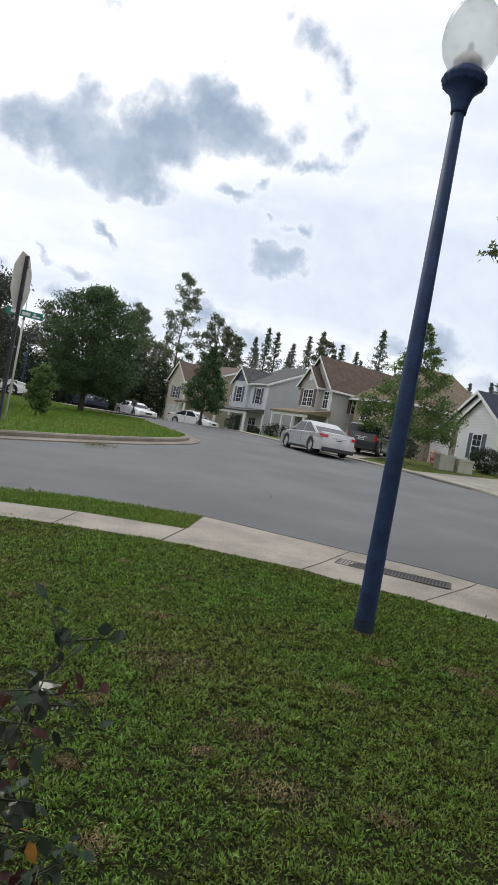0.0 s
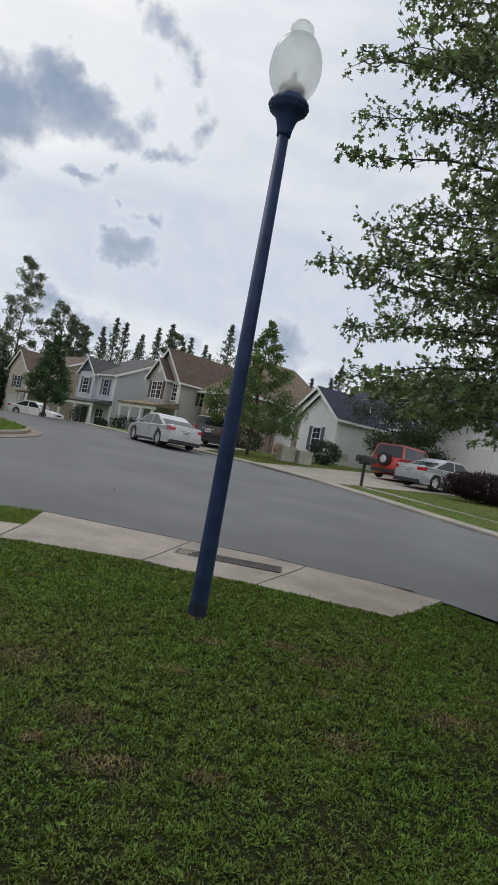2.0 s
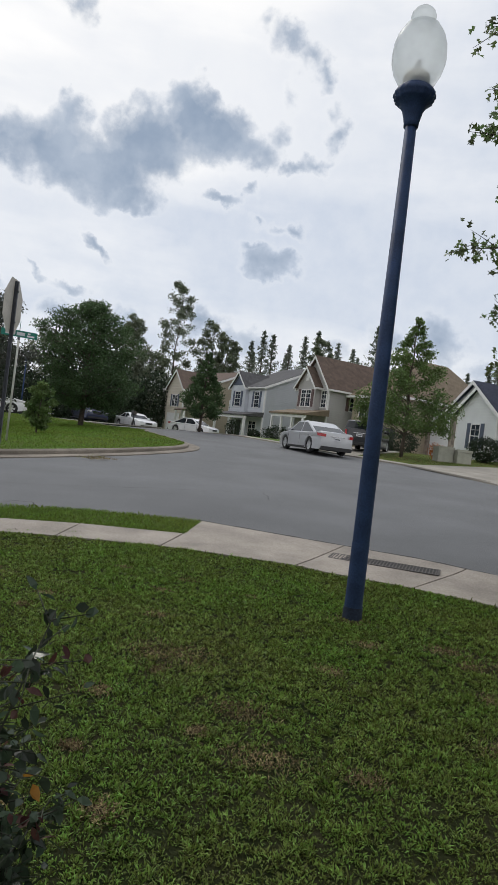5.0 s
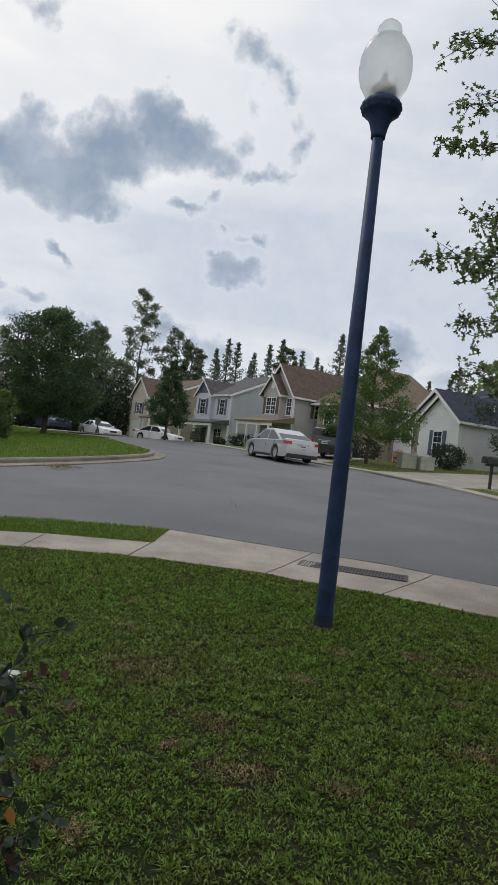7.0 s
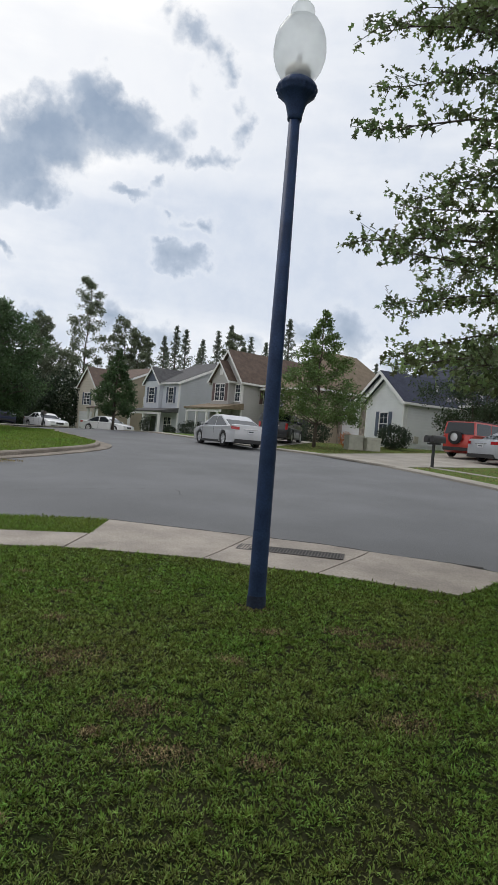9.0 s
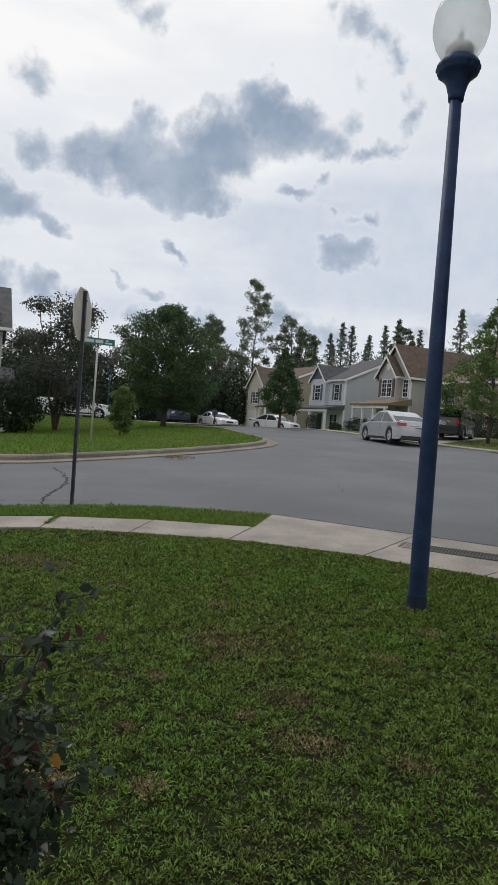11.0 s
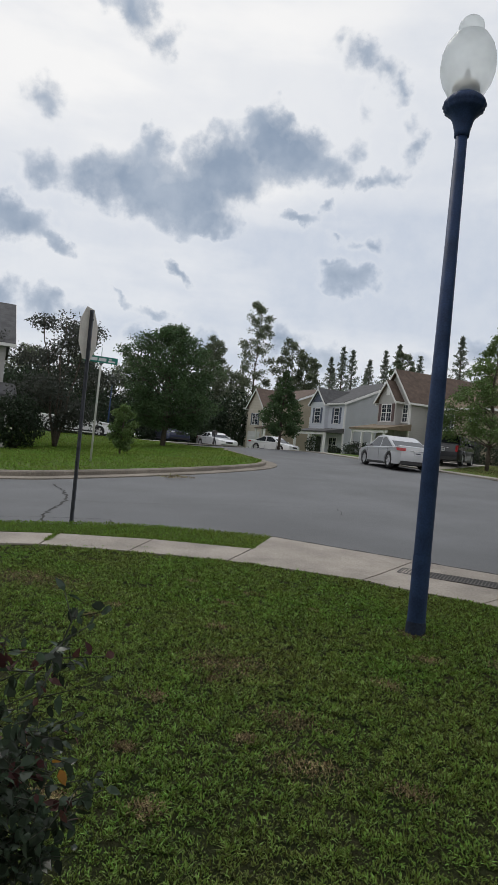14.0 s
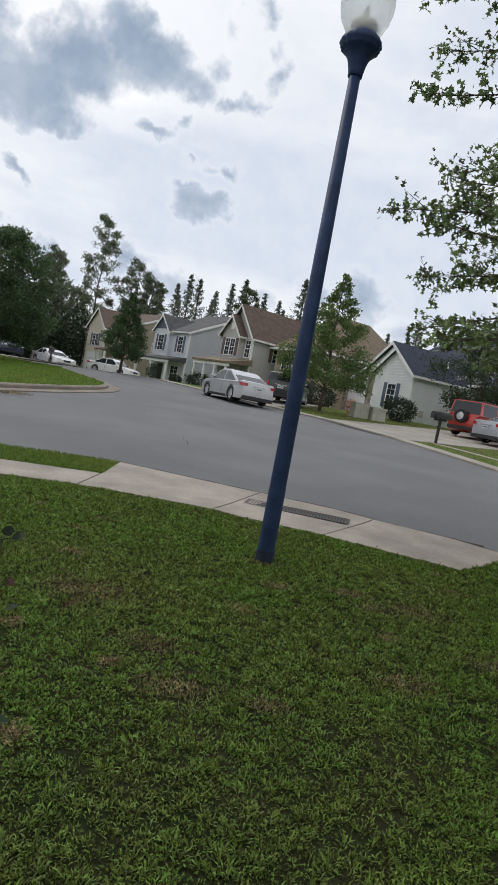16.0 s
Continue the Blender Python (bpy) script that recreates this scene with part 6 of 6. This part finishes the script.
def grass(name, pts, lift, length, width, material, label, seed, bare=None, way_out=None):
    """Bent blades, three-sided, one mesh."""
    rnd = np.random.default_rng(seed)
    n = len(pts)
    x, y = pts[:, 0], pts[:, 1]
    z = gz_np(x, y) + lift
    a = rnd.uniform(0, 2 * math.pi, n)
    tuft = np.sin(x * 61 + 3 * np.sin(y * 43)) * np.sin(y * 57 + 3 * np.sin(x * 37))
    ln = length * rnd.uniform(0.55, 1.3, n) * (1 + 0.22 * tuft)
    if way_out is not None:
        a = way_out + rnd.normal(size=n) * 0.9
    if bare is not None:
        ln *= bare * np.clip(0.75 + 0.06 * y, 0.8, 1.12)
    wd = width * rnd.uniform(0.7, 1.3, n)
    if bare is not None:
        wd *= np.clip(0.45 + 0.14 * y, 0.62, 1.25)
    tilt = rnd.uniform(0.5, 1.75, n)
    dx, dy = np.cos(a), np.sin(a)
    sx, sy = -dy * wd, dx * wd
    root = np.stack([x, y, z - 0.004], 1)
    m = root + np.stack([dx * ln * 0.45 * np.sin(tilt * 0.6), dy * ln * 0.45 * np.sin(tilt * 0.6), ln * 0.5 * np.cos(tilt * 0.6)], 1)
    tip = m + np.stack([dx * ln * 0.6 * np.sin(tilt), dy * ln * 0.6 * np.sin(tilt), ln * 0.5 * np.cos(tilt)], 1)
    side = np.stack([sx, sy, np.zeros(n)], 1)
    v = np.stack([root, m + side, tip, m - side], 1).reshape(-1, 3)
    me = bpy.data.meshes.new(name)
    me.from_pydata(v.tolist(), [], np.arange(n * 4).reshape(n, 4).tolist())
    return tagged(part_mesh(name, me, material), label, "grass", kind="stuff")


gr = np.random.default_rng(9)
lawn_poly = WALK_NEAR + [(2.95, 7.32), (5.0, 4.5), (8.0, -3.0), (8, -6), (-30, -6)]
tufts = np.stack([gr.uniform(-6.0, 4.8, 205000), gr.uniform(-1.65, 7.45, 205000)], 1)
tufts = tufts[inside(lawn_poly, tufts)]
# thickest in the open middle of the lawn, thinner towards its sides and the added wall
thick_t = np.clip(1.15 - ((tufts[:, 0] + 0.6) / 5.0) ** 2, 0.3, 1) * np.clip((tufts[:, 1] + 0.5) / 2.1, 0.25, 1)
tufts = tufts[gr.random(len(tufts)) < thick_t]
patch = np.array([noise.noise(Vector((px * 0.9, py * 0.9, 3.1))) + 0.6 * noise.noise(Vector((px * 3.1, py * 3.1, 7.7))) for px, py in tufts])
lump = np.array([0.25 * noise.noise(Vector((px * 6.5, py * 8.0, 1.3))) + 1.1 * noise.noise(Vector((px * 19.0, py * 22.0, 5.3))) for px, py in tufts])
keep = gr.random(len(tufts)) < np.clip(1.0 - 0.8 * np.clip(patch - 0.1, 0, 1), 0.55, 1) * np.clip(0.80 + 1.2 * lump, np.clip(1.1 - 0.2 * tufts[:, 1], 0.28, 0.65), 1)
tufts, lump = tufts[keep], lump[keep]
per = 8
size_t = np.repeat(gr.uniform(0.8, 1.25, len(tufts)) * np.clip(1.0 + 0.9 * lump, 0.45, 1.6), per)
turn_t = gr.uniform(0, 2 * math.pi, len(size_t))
rad_t = 0.020 * np.sqrt(gr.random(len(size_t))) * size_t
pts = np.repeat(tufts, per, axis=0) + np.stack([np.cos(turn_t), np.sin(turn_t)], 1) * rad_t[:, None]
ins = inside(lawn_poly, pts)
pts, size_t, turn_t = pts[ins], size_t[ins], turn_t[ins]
worn = [(0.75, 4.96, 0.20, 0.13), (0.88, 4.66, 0.13, 0.08), (1.22, 4.76, 0.30, 0.14), (0.92, 3.42, 0.22, 0.12), (1.76, 3.92, 0.30, 0.16), (0.13, 4.79, 0.15, 0.08),
        (-0.44, 2.85, 0.24, 0.12), (-0.66, 3.34, 0.20, 0.14), (-3.86, 5.28, 0.55, 0.25), (-1.31, 4.0, 0.35, 0.22), (-0.02, 5.38, 0.17, 0.13)]
bald = worn + [(gr.uniform(-3.5, 3.2), gr.uniform(1.8, 6.2), gr.uniform(0.06, 0.15), gr.uniform(0.04, 0.09)) for _ in range(26)]
ok = np.ones(len(pts), bool)
for k, (bx_, by_, rx_, ry_) in enumerate(bald):
    q = ((pts[:, 0] - bx_) / rx_) ** 2 + ((pts[:, 1] - by_) / ry_) ** 2
    least = 0.22 if k < len(worn) else 0.5
    ok &= gr.random(len(pts)) < np.clip(least + 0.4 * q, least, 1)
pts, size_t, turn_t = pts[ok], size_t[ok], turn_t[ok]
grass("lawn_grass", pts, -0.006, 0.025, 0.0050, M_BLADE, "short mown grass of the front lawn, dry in spots", 61, size_t, turn_t)
thatch = np.concatenate([np.stack([gr.normal(bx_, rx_ * 0.55, int(16000 * rx_ * ry_ + 200)), gr.normal(by_, ry_ * 0.6, int(16000 * rx_ * ry_ + 200))], 1) for bx_, by_, rx_, ry_ in bald])
thatch = thatch[inside(lawn_poly, thatch)]
grass("dry_thatch", thatch, 0.0, 0.024, 0.003, M_STRAW, "dry tan thatch in the lawn's bald spots", 65)
sp = np.stack([gr.uniform(-8.5, -2.2, 60000), gr.uniform(5.4, 9.2, 60000)], 1)
strip_poly = STRIP_FAR[:-1] + [(-2.36, 9.13), (-2.3, 8.07)] + WALK_FAR[::-1][1:]
sp = sp[inside(strip_poly, sp)]
grass("verge_grass", sp, 0.0, 0.05, 0.0065, M_BLADE2, "bright green grass of the verge", 62)
ip = np.stack([gr.uniform(-30, -6.5, 280000), gr.uniform(10, 44, 280000)], 1)
ip = ip[inside(island_in + [(-60, 62)], ip)]
ip = ip[gr.random(len(ip)) < 0.45]
grass("corner_grass", ip, 0.12, 0.085, 0.017, M_BLADE2, "green grass of the corner lawn", 63)

fp = np.stack([gr.uniform(0, 20, 260000), gr.uniform(8, 40, 260000)], 1)
keep = ~inside(road_outline, fp)
for quad in ([(4.4, 23.0), (1.7, 28.0), (12.0, 39.3), (16.3, 31.5)], [(6.5, 23.8), (5.5, 24.6), (15.9, 4.9), (15.2, 4.8)], [(-0.2, 30.9), (-2.4, 33.4), (3.0, 54.0), (6.5, 53.0)]):
    keep &= ~inside(quad, fp)
keep &= fp[:, 0] * 0.8 + fp[:, 1] > 15
for (ax_, ay_), (bx_, by_) in zip(FAR_EDGE, FAR_EDGE[1:]):
    dx_, dy_ = bx_ - ax_, by_ - ay_
    t = np.clip(((fp[:, 0] - ax_) * dx_ + (fp[:, 1] - ay_) * dy_) / (dx_ * dx_ + dy_ * dy_ + 1e-9), 0, 1)
    keep &= np.hypot(fp[:, 0] - ax_ - t * dx_, fp[:, 1] - ay_ - t * dy_) > 0.6
fp = fp[keep & (gr.random(len(fp)) < 0.4)]
grass("far_grass", fp, 0.03, 0.085, 0.016, M_DRYBLADE, "half-dry grass of the lawns across the street", 64)

# weeds and litter in the gutter of the corner lawn
wp = np.concatenate([gr.normal((-7.15 + k * 0.27, 15.9 + k * 0.36), (0.2, 0.10), (110, 2)) for k in range(2)])
grass("gutter_weeds", wp, 0.03, 0.09, 0.010, M_DRYBLADE, "dry weeds and litter in the gutter", 66)
jt = gr.random(420)
jp = np.stack([-5.04 + 0.22 * jt, 7.60 - 0.72 * jt], 1) + gr.normal(size=(420, 2)) * 0.018
grass("joint_weeds", jp, 0.006, 0.05, 0.005, M_BLADE2, "grass growing out of a pavement joint", 67)
